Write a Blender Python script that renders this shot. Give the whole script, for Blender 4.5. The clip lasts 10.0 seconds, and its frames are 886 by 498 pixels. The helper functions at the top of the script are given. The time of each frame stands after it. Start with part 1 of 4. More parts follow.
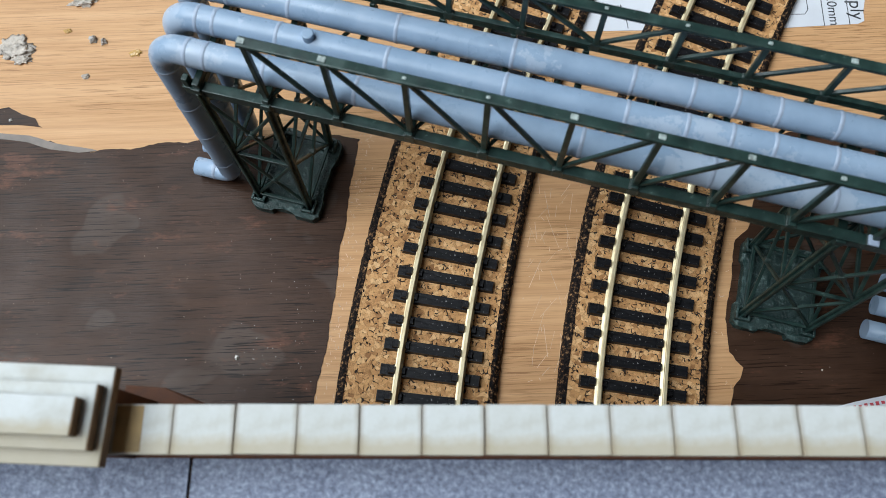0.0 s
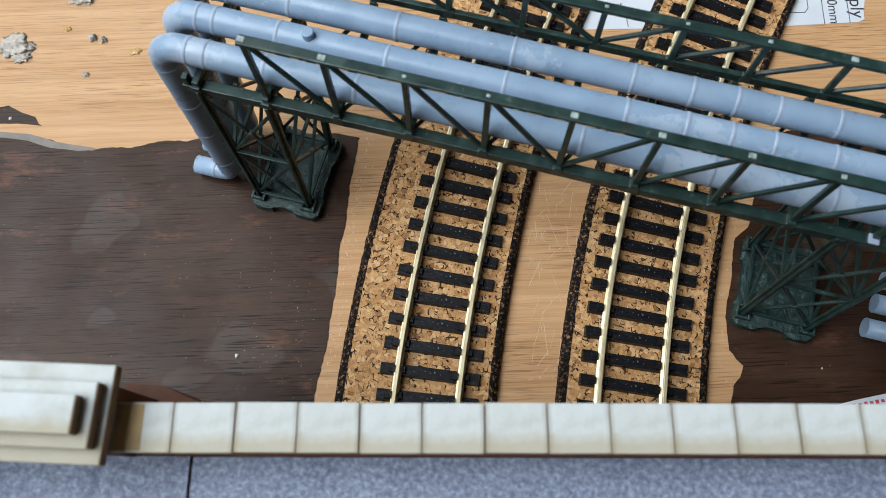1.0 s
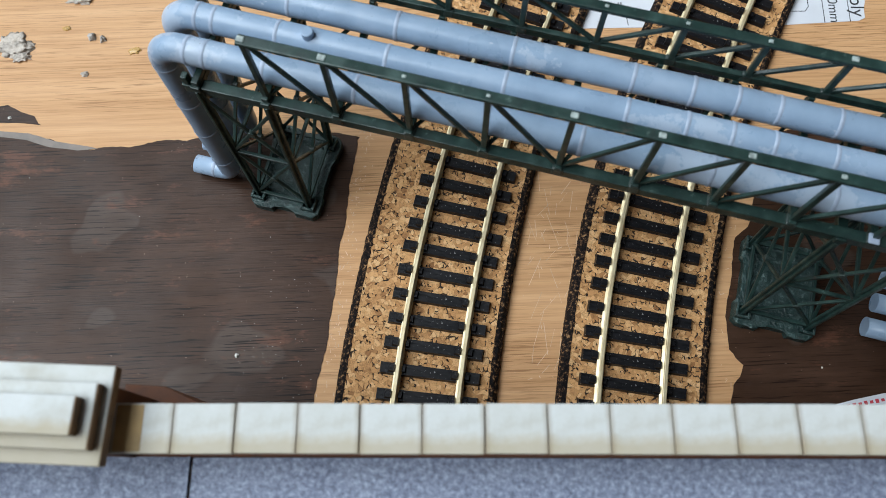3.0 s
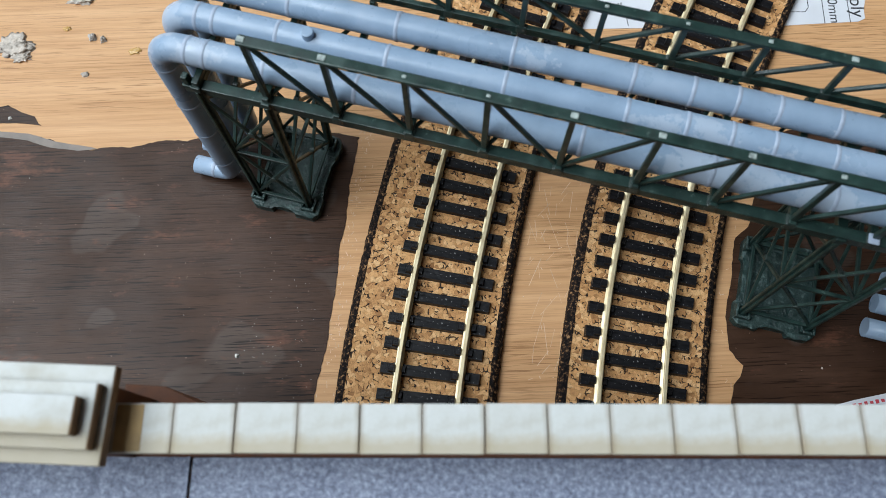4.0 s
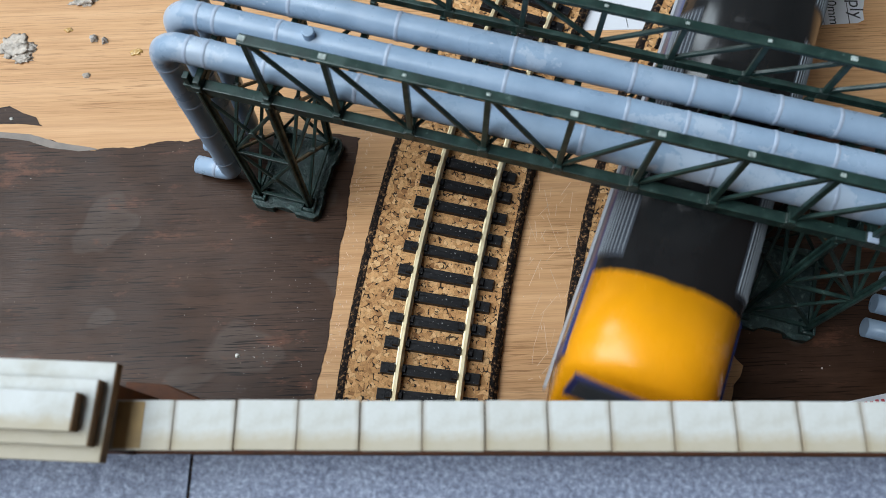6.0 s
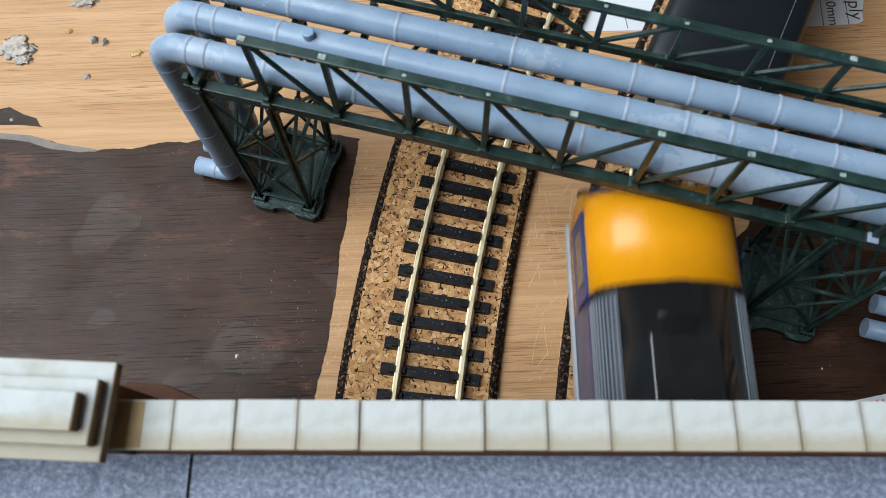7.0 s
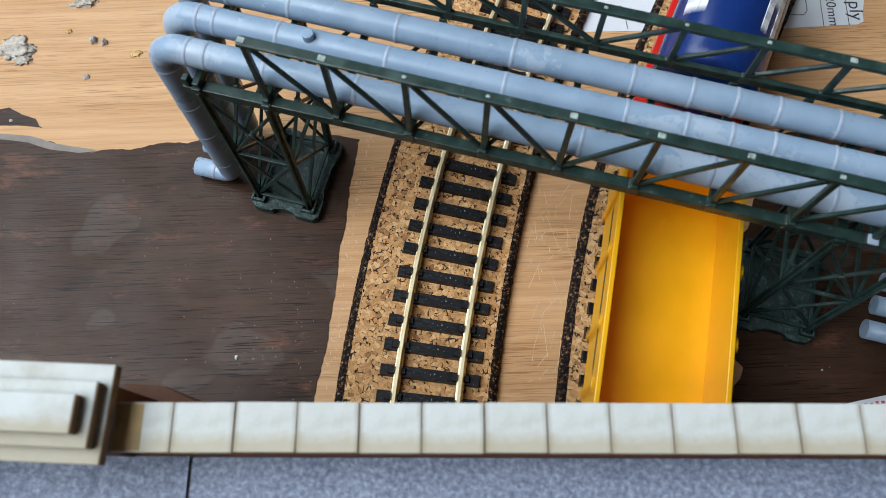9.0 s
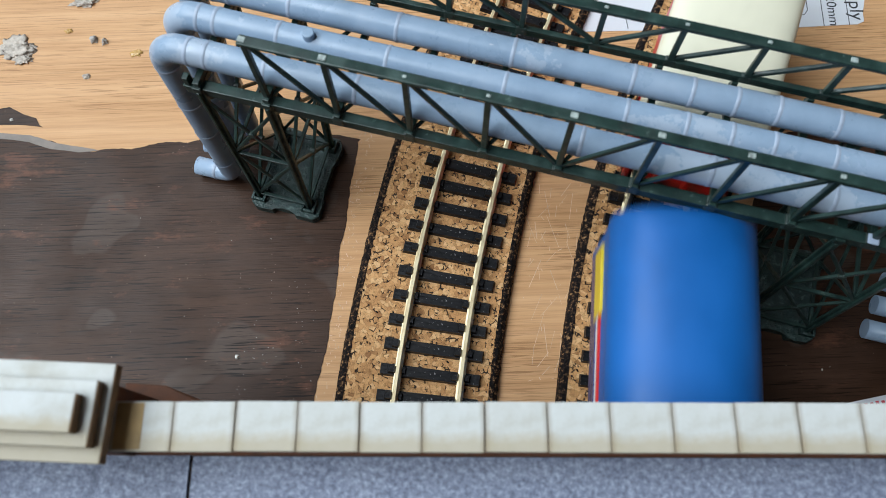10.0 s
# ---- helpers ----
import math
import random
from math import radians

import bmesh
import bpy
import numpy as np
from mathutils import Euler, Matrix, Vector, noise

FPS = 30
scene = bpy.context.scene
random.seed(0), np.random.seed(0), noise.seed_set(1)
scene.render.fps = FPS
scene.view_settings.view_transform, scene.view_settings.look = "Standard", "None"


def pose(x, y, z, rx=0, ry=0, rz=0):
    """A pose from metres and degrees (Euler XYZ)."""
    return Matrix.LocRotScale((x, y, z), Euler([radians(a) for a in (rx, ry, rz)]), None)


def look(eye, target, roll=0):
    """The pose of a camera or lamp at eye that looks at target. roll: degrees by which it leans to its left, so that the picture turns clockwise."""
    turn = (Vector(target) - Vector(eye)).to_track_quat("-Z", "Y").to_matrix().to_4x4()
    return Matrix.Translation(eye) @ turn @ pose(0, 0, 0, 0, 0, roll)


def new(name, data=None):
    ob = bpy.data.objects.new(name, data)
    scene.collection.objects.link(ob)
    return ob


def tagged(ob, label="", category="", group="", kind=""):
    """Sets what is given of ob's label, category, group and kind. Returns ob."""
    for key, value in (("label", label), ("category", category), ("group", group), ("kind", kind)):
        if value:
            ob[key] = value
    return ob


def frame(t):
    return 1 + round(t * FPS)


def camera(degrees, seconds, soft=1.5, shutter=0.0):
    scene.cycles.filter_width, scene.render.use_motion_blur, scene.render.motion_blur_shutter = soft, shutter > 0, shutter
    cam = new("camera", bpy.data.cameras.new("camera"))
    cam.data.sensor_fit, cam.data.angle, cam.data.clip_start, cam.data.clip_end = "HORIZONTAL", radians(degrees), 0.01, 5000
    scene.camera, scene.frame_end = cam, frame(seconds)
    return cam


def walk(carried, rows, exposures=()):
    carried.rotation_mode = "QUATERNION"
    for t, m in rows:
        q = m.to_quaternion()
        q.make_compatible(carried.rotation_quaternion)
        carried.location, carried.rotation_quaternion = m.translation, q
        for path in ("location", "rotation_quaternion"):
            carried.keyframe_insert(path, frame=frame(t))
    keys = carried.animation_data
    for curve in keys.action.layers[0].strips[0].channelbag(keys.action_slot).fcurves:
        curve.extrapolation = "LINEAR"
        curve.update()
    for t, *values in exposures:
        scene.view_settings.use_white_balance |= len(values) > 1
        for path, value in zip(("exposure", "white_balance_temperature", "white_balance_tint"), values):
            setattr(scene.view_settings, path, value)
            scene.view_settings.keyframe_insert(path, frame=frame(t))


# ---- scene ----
# ------------------------------------------------------------ camera
# The place is a small-scale model railway: lengths below are written in millimetres and turned into metres.
MM = 0.001
EYE = (0.0, 0.0, 214.87)
AIM = (0.0, 65.6, 12.75)


def mm(*v):
    return tuple(a * MM for a in v)


cam = camera(60.24, 10.0, soft=0.7, shutter=0.33)
# the phone is focused on the tracks: the parapet close to it goes soft
cam.data.dof.use_dof, cam.data.dof.focus_distance, cam.data.dof.aperture_fstop = True, 0.217, 24.0
# a phone on a stand that sways by a hair: seconds, shift of the eye, shift of the aim (mm)
SWAY = [
    (0.0, (0.10, 0.25, 0.0), (0.10, 0.77, 0)),
    (0.5, (0.07, 0.12, 0.0), (0.09, 0.47, 0)),
    (1.0, (0.07, 0.22, 0.0), (0.07, 0.31, 0)),
    (1.5, (0.13, 0.52, 0.0), (0.14, 0.29, 0)),
    (2.0, (0.09, 0.67, 0.0), (0.14, 0.19, 0)),
    (2.5, (0.05, 0.71, 0.0), (0.10, 0.14, 0)),
    (4.0, (0.06, 0.55, 0.0), (0.08, 0.26, 0)),
    (4.5, (0.01, 0.05, 0.0), (0.02, 0.05, 0)),
    (5.0, (0.02, -0.21, 0.0), (0.02, 0.20, 0)),
    (5.5, (0.03, -0.38, 0.0), (0.01, 0.25, 0)),
    (7.0, (0.03, -1.08, -0.1), (0.05, 0.44, 0)),
    (7.5, (0.18, -0.92, -0.1), (0.18, 0.67, 0)),
    (8.0, (0.23, -0.62, -0.1), (0.24, 0.80, 0)),
    (8.5, (0.14, -0.74, -0.1), (0.18, 0.70, 0)),
    (9.0, (0.13, -0.50, -0.1), (0.13, 0.73, 0)),
    (9.5, (0.17, -0.52, -0.1), (0.19, 0.82, 0)),
    (10.0, (0.08, -0.62, -0.1), (0.05, 0.60, 0)),
]
walk(cam, [(t, look(mm(*[a + b for a, b in zip(EYE, e)]), mm(*[a + b for a, b in zip(AIM, g)]), -2.0)) for t, e, g in SWAY])

# ------------------------------------------------------------ light
world = bpy.data.worlds.new("sky")
scene.world = world
world.use_nodes = True
wn = world.node_tree.nodes
sky = wn.new("ShaderNodeTexSky")
sky.sky_type = "NISHITA"
sky.sun_disc = False
sky.sun_elevation = radians(38)
sky.sun_rotation = radians(250)
wn["Background"].inputs["Strength"].default_value = 0.08
world.node_tree.links.new(sky.outputs["Color"], wn["Background"].inputs["Color"])


def window_light(name, at, target, size_x, size_y, watts, colour):
    lamp = bpy.data.lights.new(name, "AREA")
    lamp.shape, lamp.size, lamp.size_y, lamp.energy, lamp.color = "RECTANGLE", size_x, size_y, watts, colour
    ob = new(name, lamp)
    ob.matrix_world = look(at, target)
    return ob


# area lamps that light the board from two roof windows added out of view
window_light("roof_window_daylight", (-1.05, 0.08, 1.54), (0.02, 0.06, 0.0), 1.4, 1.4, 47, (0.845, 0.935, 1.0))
# the far lamp is added for the bright streak on the locomotive roof
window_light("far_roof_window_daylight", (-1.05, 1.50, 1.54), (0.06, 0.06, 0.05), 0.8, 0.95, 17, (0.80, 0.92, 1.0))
scene.view_settings.exposure = 0.0


# ------------------------------------------------------------ material helpers
class Mat:
    """A node material with short calls."""

    def __init__(self, name):
        self.m = bpy.data.materials.new(name)
        self.m.use_nodes = True
        self.t = self.m.node_tree
        self.b = self.t.nodes["Principled BSDF"]

    def n(self, kind, **kw):
        node = self.t.nodes.new(kind)
        for k, v in kw.items():
            if k in node.inputs:
                node.inputs[k].default_value = v
        return node

    def l(self, a, b):
        self.t.links.new(a, b)

    def coords(self, scale=(1, 1, 1), rot=(0, 0, 0)):
        tc = self.n("ShaderNodeTexCoord")
        mp = self.n("ShaderNodeMapping")
        mp.inputs["Scale"].default_value = scale
        mp.inputs["Rotation"].default_value = rot
        self.l(tc.outputs["Object"], mp.inputs["Vector"])
        return mp.outputs["Vector"]

    def noise(self, vec, scale, detail=4.0, rough=0.55):
        nd = self.n("ShaderNodeTexNoise", Scale=scale, Detail=detail, Roughness=rough)
        if vec is not None:
            self.l(vec, nd.inputs["Vector"])
        return nd.outputs["Fac"]

    def ramp(self, fac, *stops):
        r = self.n("ShaderNodeValToRGB")
        el = r.color_ramp.elements
        while len(el) < len(stops):
            el.new(0.5)
        for e, (p, c) in zip(el, stops):
            e.position = p
            e.color = (*c, 1) if len(c) == 3 else c
        self.l(fac, r.inputs["Fac"])
        return r.outputs["Color"]

    def mix(self, fac, a, b, mode="MIX"):
        x = self.n("ShaderNodeMix")
        x.data_type, x.blend_type = "RGBA", mode
        for sock, v in ((x.inputs[0], fac), (x.inputs[6], a), (x.inputs[7], b)):
            if isinstance(v, bpy.types.NodeSocket):
                self.l(v, sock)
            elif isinstance(v, (int, float)):
                sock.default_value = v if sock == x.inputs[0] else (v, v, v, 1)
            else:
                sock.default_value = (*v, 1)
        return x.outputs[2]

    def bump(self, fac, strength, dist):
        bp = self.n("ShaderNodeBump", Strength=strength, Distance=dist)
        self.l(fac, bp.inputs["Height"])
        self.l(bp.outputs["Normal"], self.b.inputs["Normal"])

    def set(self, colour=None, rough=None, metal=None, coat=None, spec=None):
        for key, v in (("Base Color", colour), ("Roughness", rough), ("Metallic", metal), ("Coat Weight", coat), ("Specular IOR Level", spec)):
            if v is None:
                continue
            if isinstance(v, bpy.types.NodeSocket):
                self.l(v, self.b.inputs[key])
            elif isinstance(v, tuple):
                self.b.inputs[key].default_value = (*v, 1)
            else:
                self.b.inputs[key].default_value = v
        return self.m


def white(v):
    return (v, v, v)


def plastic(name, colour, rough=0.4, vary=0.25, wear=None, scale=220.0, bump=0.15):
    """Moulded or painted plastic with blotches, fine grain and scuffs."""
    m = Mat(name)
    v = m.coords()
    big = m.noise(v, scale, 5)
    fine = m.noise(v, scale * 9, 3)
    dark = tuple(c * (1 - vary) for c in colour)
    light = tuple(min(1, c * (1 + vary * 0.7)) for c in colour)
    col = m.ramp(big, (0.32, dark), (0.5, colour), (0.7, light))
    if wear:
        scuff = m.ramp(m.noise(v, scale * 2.3, 8, 0.75), (0.64, white(0)), (0.72, white(1)))
        col = m.mix(scuff, col, wear)
    rr = m.n("ShaderNodeMapRange")
    rr.inputs["To Min"].default_value, rr.inputs["To Max"].default_value = max(0.05, rough - 0.12), min(1, rough + 0.15)
    m.l(big, rr.inputs["Value"])
    m.bump(fine, bump, 0.00015)
    return m.set(col, rr.outputs["Result"])


# ------------------------------------------------------------ materials
def wood_material():
    m = Mat("oak_veneer")
    broad = m.noise(m.coords((5, 90, 60)), 1.6, 6, 0.68)
    col = m.ramp(broad, (0.28, (0.53, 0.28, 0.128)), (0.5, (0.64, 0.36, 0.18)), (0.72, (0.74, 0.445, 0.245)))
    # long fine streaks of the grain, then short dark pores in patches
    v3 = m.coords((14, 900, 200))
    col = m.mix(0.30, col, m.ramp(m.noise(v3, 1.0, 5, 0.65), (0.34, (0.33, 0.16, 0.058)), (0.50, (0.60, 0.34, 0.15)), (0.66, (0.74, 0.47, 0.24))))
    v2 = m.coords((70, 2300, 300))
    pores = m.ramp(m.noise(v2, 1.0, 3, 0.55), (0.54, white(0)), (0.61, white(1)))
    patch = m.ramp(m.noise(m.coords((8, 40, 20)), 1.0, 2), (0.42, white(0.08)), (0.66, white(0.75)))
    col = m.mix(m.mix(1.0, pores, patch, "MULTIPLY"), col, (0.20, 0.085, 0.028))
    spots = m.ramp(m.noise(m.coords(), 24, 6, 0.7), (0.68, white(0)), (0.76, white(0.35)))
    col = m.mix(spots, col, (0.60, 0.45, 0.30))
    m.bump(m.noise(v2, 1.0, 3), 0.3, 0.0002)
    return m.set(col, 0.45, spec=0.2)


def brown_paint_material():
    m = Mat("brown_paint")
    v = m.coords()
    broad = m.noise(m.coords((1, 2.2, 1)), 22, 6, 0.62)
    col = m.ramp(broad, (0.30, (0.034, 0.016, 0.009)), (0.50, (0.058, 0.029, 0.017)), (0.70, (0.088, 0.046, 0.029)))
    # pale dried spots, rubbed reddish patches, brushed streaks
    haze = m.ramp(m.noise(v, 42, 2, 0.4), (0.60, white(0)), (0.625, white(0.5)))
    col = m.mix(haze, col, (0.100, 0.074, 0.060))
    bare = m.ramp(m.noise(m.coords((0.6, 1.5, 1)), 55, 8, 0.75), (0.56, white(0)), (0.64, white(0.8)))
    col = m.mix(bare, col, (0.150, 0.062, 0.036))
    brush = m.ramp(m.noise(m.coords((9, 420, 1)), 1.0, 5, 0.7), (0.40, white(0.0)), (0.66, white(0.35)))
    col = m.mix(brush, col, (0.024, 0.012, 0.008))
    grain = m.noise(m.coords((60, 1900, 300)), 1.0, 4, 0.62)
    line = m.ramp(grain, (0.56, white(0)), (0.61, white(1.0)))
    where = m.ramp(m.noise(v, 18, 3), (0.38, white(0.45)), (0.56, white(1)))
    col = m.mix(m.mix(1.0, line, where, "MULTIPLY"), col, (0.010, 0.005, 0.003))
    fleck = m.ramp(m.noise(v, 900, 2, 0.5), (0.735, white(0)), (0.76, white(0.6)))
    col = m.mix(fleck, col, (0.30, 0.20, 0.15))
    rr = m.ramp(m.noise(v, 60, 4), (0.35, white(0.30)), (0.65, white(0.5)))
    m.bump(grain, 0.55, 0.0002)
    return m.set(col, rr, spec=0.17)


def cork_material():
    m = Mat("cork")
    vec = m.coords()
    warp = m.n("ShaderNodeTexNoise", Scale=300.0, Detail=2.0)
    m.l(vec, warp.inputs["Vector"])
    add = m.n("ShaderNodeVectorMath")
    add.operation = "MULTIPLY_ADD"
    m.l(warp.outputs["Color"], add.inputs[0])
    add.inputs[1].default_value = (0.0012, 0.0012, 0.0012)
    m.l(vec, add.inputs[2])
    cell = m.n("ShaderNodeTexVoronoi", Scale=760.0)
    m.l(add.outputs[0], cell.inputs["Vector"])
    sep = m.n("ShaderNodeSeparateColor")
    m.l(cell.outputs["Color"], sep.inputs[0])
    col = m.ramp(sep.outputs[0], (0.0, (0.32, 0.145, 0.05)), (0.12, (0.52, 0.262, 0.098)), (0.6, (0.65, 0.35, 0.14)), (1.0, (0.78, 0.48, 0.23)))
    grain = m.ramp(m.noise(vec, 1500, 4, 0.7), (0.36, (0.55, 0.50, 0.44)), (0.52, (1, 1, 1)))
    col = m.mix(0.8, col, grain, "MULTIPLY")
    # black cracks that open along some of the granules
    edge = m.n("ShaderNodeTexVoronoi", Scale=760.0)
    edge.feature = "DISTANCE_TO_EDGE"
    m.l(add.outputs[0], edge.inputs["Vector"])
    lim = m.n("ShaderNodeMath")
    lim.operation = "ADD"
    m.l(edge.outputs["Distance"], lim.inputs[0])
    m.l(m.ramp(m.noise(vec, 620, 3, 0.6), (0.46, white(0.25)), (0.60, white(0.0))), lim.inputs[1])
    gap = m.ramp(lim.outputs[0], (0.07, white(0.97)), (0.13, white(0)))
    seam = m.ramp(edge.outputs["Distance"], (0.0, white(0.5)), (0.035, white(0)))
    col = m.mix(seam, col, (0.20, 0.095, 0.036))
    col = m.mix(gap, col, (0.012, 0.007, 0.005))
    height = m.mix(0.75, m.noise(vec, 1100, 4, 0.65), m.ramp(lim.outputs[0], (0.0, white(0)), (0.16, white(1))))
    m.bump(height, 0.7, 0.0006)
    return m.set(col, 0.8)


def cork_edge_material():
    m = Mat("blackened_cork_edge")
    vec = m.coords()
    col = m.ramp(m.noise(vec, 900, 5, 0.7), (0.44, (0.006, 0.005, 0.005)), (0.53, (0.022, 0.014, 0.011)), (0.58, (0.10, 0.052, 0.026)), (0.63, (0.36, 0.21, 0.10)))
    m.bump(m.noise(vec, 1000, 4), 0.9, 0.0009)
    return m.set(col, 0.8, spec=0.15)


def coping_material(name="scorched_cream_card", cuts=1.0):
    m = Mat(name)
    v = m.coords()
    info = m.n("ShaderNodeObjectInfo")
    col = m.ramp(m.noise(v, 150, 6, 0.62), (0.30, (0.47, 0.46, 0.41)), (0.48, (0.57, 0.585, 0.56)), (0.68, (0.64, 0.66, 0.655)))
    col = m.mix(0.09, col, m.ramp(info.outputs["Random"], (0, (0.55, 0.50, 0.40)), (1, (0.85, 0.88, 0.88))))
    tc = m.n("ShaderNodeTexCoord")
    sx = m.n("ShaderNodeSeparateXYZ")
    m.l(tc.outputs["Generated"], sx.inputs[0])
    # scorched rims: dark at the saw cuts, a broad yellowed band along the road side
    edge = m.ramp(sx.outputs["X"], (0.0, white(0.6 * cuts)), (0.03, white(0.28 * cuts)), (0.085, white(0)))
    edge2 = m.ramp(sx.outputs["X"], (0.915, white(0)), (0.97, white(0.28 * cuts)), (1.0, white(0.6 * cuts)))
    wob = m.n("ShaderNodeMath")
    wob.operation = "MULTIPLY_ADD"
    m.l(m.noise(v, 420, 4, 0.6), wob.inputs[0])
    wob.inputs[1].default_value = -0.34
    m.l(sx.outputs["Y"], wob.inputs[2])
    edge3 = m.ramp(wob.outputs[0], (0.0, white(0.62)), (0.12, white(0.35)), (0.26, white(0)))
    for e, c in ((edge3, (0.40, 0.315, 0.17)), (edge, (0.22, 0.155, 0.085)), (edge2, (0.22, 0.155, 0.085))):
        col = m.mix(e, col, c)
    m.bump(m.noise(v, 1500, 3), 0.2, 0.0002)
    return m.set(col, 0.7)


def road_material():
    m = Mat("grey_abrasive_paper")
    v = m.coords()
    col = m.ramp(m.noise(v, 1000, 4, 0.7), (0.36, (0.07, 0.085, 0.13)), (0.5, (0.19, 0.225, 0.32)), (0.64, (0.42, 0.48, 0.61)))
    col = m.mix(0.35, col, m.ramp(m.noise(v, 160, 4), (0.35, (0.20, 0.23, 0.32)), (0.65, (0.34, 0.385, 0.49))))
    m.bump(m.noise(v, 1600, 3), 0.8, 0.0004)
    return m.set(col, 0.6)


def rail_material():
    m = Mat("nickel_silver")
    v = m.coords()
    col = m.ramp(m.noise(v, 260, 4), (0.3, (0.68, 0.54, 0.31)), (0.6, (0.84, 0.73, 0.48)))
    m.bump(m.noise(v, 2500, 2), 0.1, 0.0001)
    return m.set(col, 0.45, 0.6)


def green_material():
    m = Mat("dark_green_plastic")
    v = m.coords()
    col = m.ramp(m.noise(v, 210, 5, 0.6), (0.32, (0.009, 0.022, 0.020)), (0.52, (0.018, 0.042, 0.036)), (0.72, (0.040, 0.078, 0.068)))
    dust = m.ramp(m.noise(v, 520, 7, 0.75), (0.60, white(0)), (0.70, white(0.55)))
    col = m.mix(dust, col, (0.16, 0.24, 0.21))
    rust = m.ramp(m.noise(v, 150, 6, 0.7), (0.66, white(0)), (0.76, white(0.5)))
    col = m.mix(rust, col, (0.11, 0.06, 0.05))
    rr = m.ramp(m.noise(v, 300, 3), (0.35, white(0.28)), (0.65, white(0.5)))
    m.bump(m.noise(v, 900, 3), 0.25, 0.0002)
    return m.set(col, rr)


def pipe_material():
    m = Mat("grey_pipe_plastic")
    v = m.coords()
    col = m.ramp(m.noise(v, 90, 5, 0.6), (0.32, (0.24, 0.335, 0.455)), (0.52, (0.285, 0.39, 0.52)), (0.72, (0.335, 0.435, 0.56)))
    worn = m.ramp(m.noise(v, 38, 7, 0.66), (0.565, white(0)), (0.585, white(0.55)))
    col = m.mix(worn, col, (0.47, 0.545, 0.64))
    flake = m.ramp(m.noise(v, 260, 6, 0.7), (0.655, white(0)), (0.68, white(0.6)))
    col = m.mix(flake, col, (0.62, 0.66, 0.72))
    specks = m.ramp(m.noise(v, 700, 3, 0.6), (0.70, white(0)), (0.76, white(0.6)))
    col = m.mix(specks, col, (0.08, 0.09, 0.11))
    rr = m.ramp(m.noise(v, 160, 4), (0.35, white(0.24)), (0.65, white(0.44)))
    m.bump(m.noise(v, 500, 4), 0.2, 0.0002)
    return m.set(col, rr)


def base_green_material():
    m = Mat("textured_green_base")
    v = m.coords()
    col = m.ramp(m.noise(v, 500, 5, 0.65), (0.34, (0.010, 0.026, 0.024)), (0.56, (0.020, 0.050, 0.045)), (0.69, (0.12, 0.18, 0.17)))
    m.bump(m.noise(v, 650, 4, 0.7), 0.9, 0.0008)
    return m.set(col, 0.36)


def sleeper_material():
    """Black plastic with a wood-grain relief and pale dust."""
    m = Mat("black_sleeper_plastic")
    v = m.coords((260, 1500, 900))
    grain = m.noise(v, 1.0, 4, 0.65)
    col = m.ramp(grain, (0.35, (0.003, 0.003, 0.004)), (0.62, (0.014, 0.014, 0.016)))
    dust = m.ramp(m.noise(m.coords(), 1900, 2, 0.5), (0.69, white(0)), (0.74, white(0.9)))
    col = m.mix(dust, col, (0.36, 0.36, 0.36))
    m.bump(grain, 0.6, 0.0003)
    return m.set(col, 0.36)


WOOD, PAINT, CORK, CORK_EDGE = wood_material(), brown_paint_material(), cork_material(), cork_edge_material()
CAP_CARD = coping_material("aged_cream_card", 0.0)
COPING, ROAD, RAIL, GREEN, PIPE, GREEN_BASE = coping_material(), road_material(), rail_material(), green_material(), pipe_material(), base_green_material()
SLEEPER = sleeper_material()
for dull, level in ((SLEEPER, 0.2), (GREEN, 0.45), (GREEN_BASE, 0.6)):
    dull.node_tree.nodes["Principled BSDF"].inputs["Specular IOR Level"].default_value = level
RING = plastic("pale_pipe_joint", (0.36, 0.43, 0.54), 0.4, 0.15, None, 300)
BRICK_CARD = plastic("red_brown_card", (0.12, 0.042, 0.017), 0.7, 0.35, (0.10, 0.05, 0.03), 260, 0.4)
BURNT = plastic("burnt_card_edge", (0.19, 0.105, 0.045), 0.75, 0.4, (0.07, 0.035, 0.015), 300, 0.3)
PAPER = plastic("white_label_paper", (0.72, 0.74, 0.78), 0.6, 0.06, (0.58, 0.57, 0.56), 60, 0.05)
INK = plastic("black_ink", (0.03, 0.03, 0.035), 0.7, 0.1, None, 300, 0)
RED_INK = plastic("red_ink", (0.55, 0.06, 0.08), 0.6, 0.1, None, 300, 0)
GLUE = plastic("dried_glue_and_filler", (0.52, 0.45, 0.38), 0.4, 0.45, (0.22, 0.20, 0.17), 380, 1.0)
CRUMB = plastic("pale_crumb", (0.75, 0.72, 0.66), 0.6, 0.2, None, 500)
YELLOW = plastic("warning_yellow_paint", (0.90, 0.36, 0.006), 0.25, 0.06, None, 90, 0.05)
ROOF_GREY = plastic("dark_grey_roof_paint", (0.013, 0.014, 0.015), 0.14, 0.2, None, 110, 0.1)
LOCO_BLUE = plastic("rail_blue_paint", (0.030, 0.045, 0.16), 0.3, 0.15, None, 120, 0.08)
LOCO_STRIPE = plastic("pale_grey_stripe", (0.45, 0.47, 0.50), 0.4, 0.1, None, 150)
LOUVRE = plastic("silver_grey_louvre", (0.20, 0.225, 0.25), 0.35, 0.1, None, 150)
GRILLE = plastic("dark_grille", (0.035, 0.042, 0.055), 0.45, 0.2, None, 200)
CHASSIS = plastic("black_underframe", (0.010, 0.010, 0.011), 0.5, 0.3, (0.03, 0.028, 0.025), 300, 0.2)
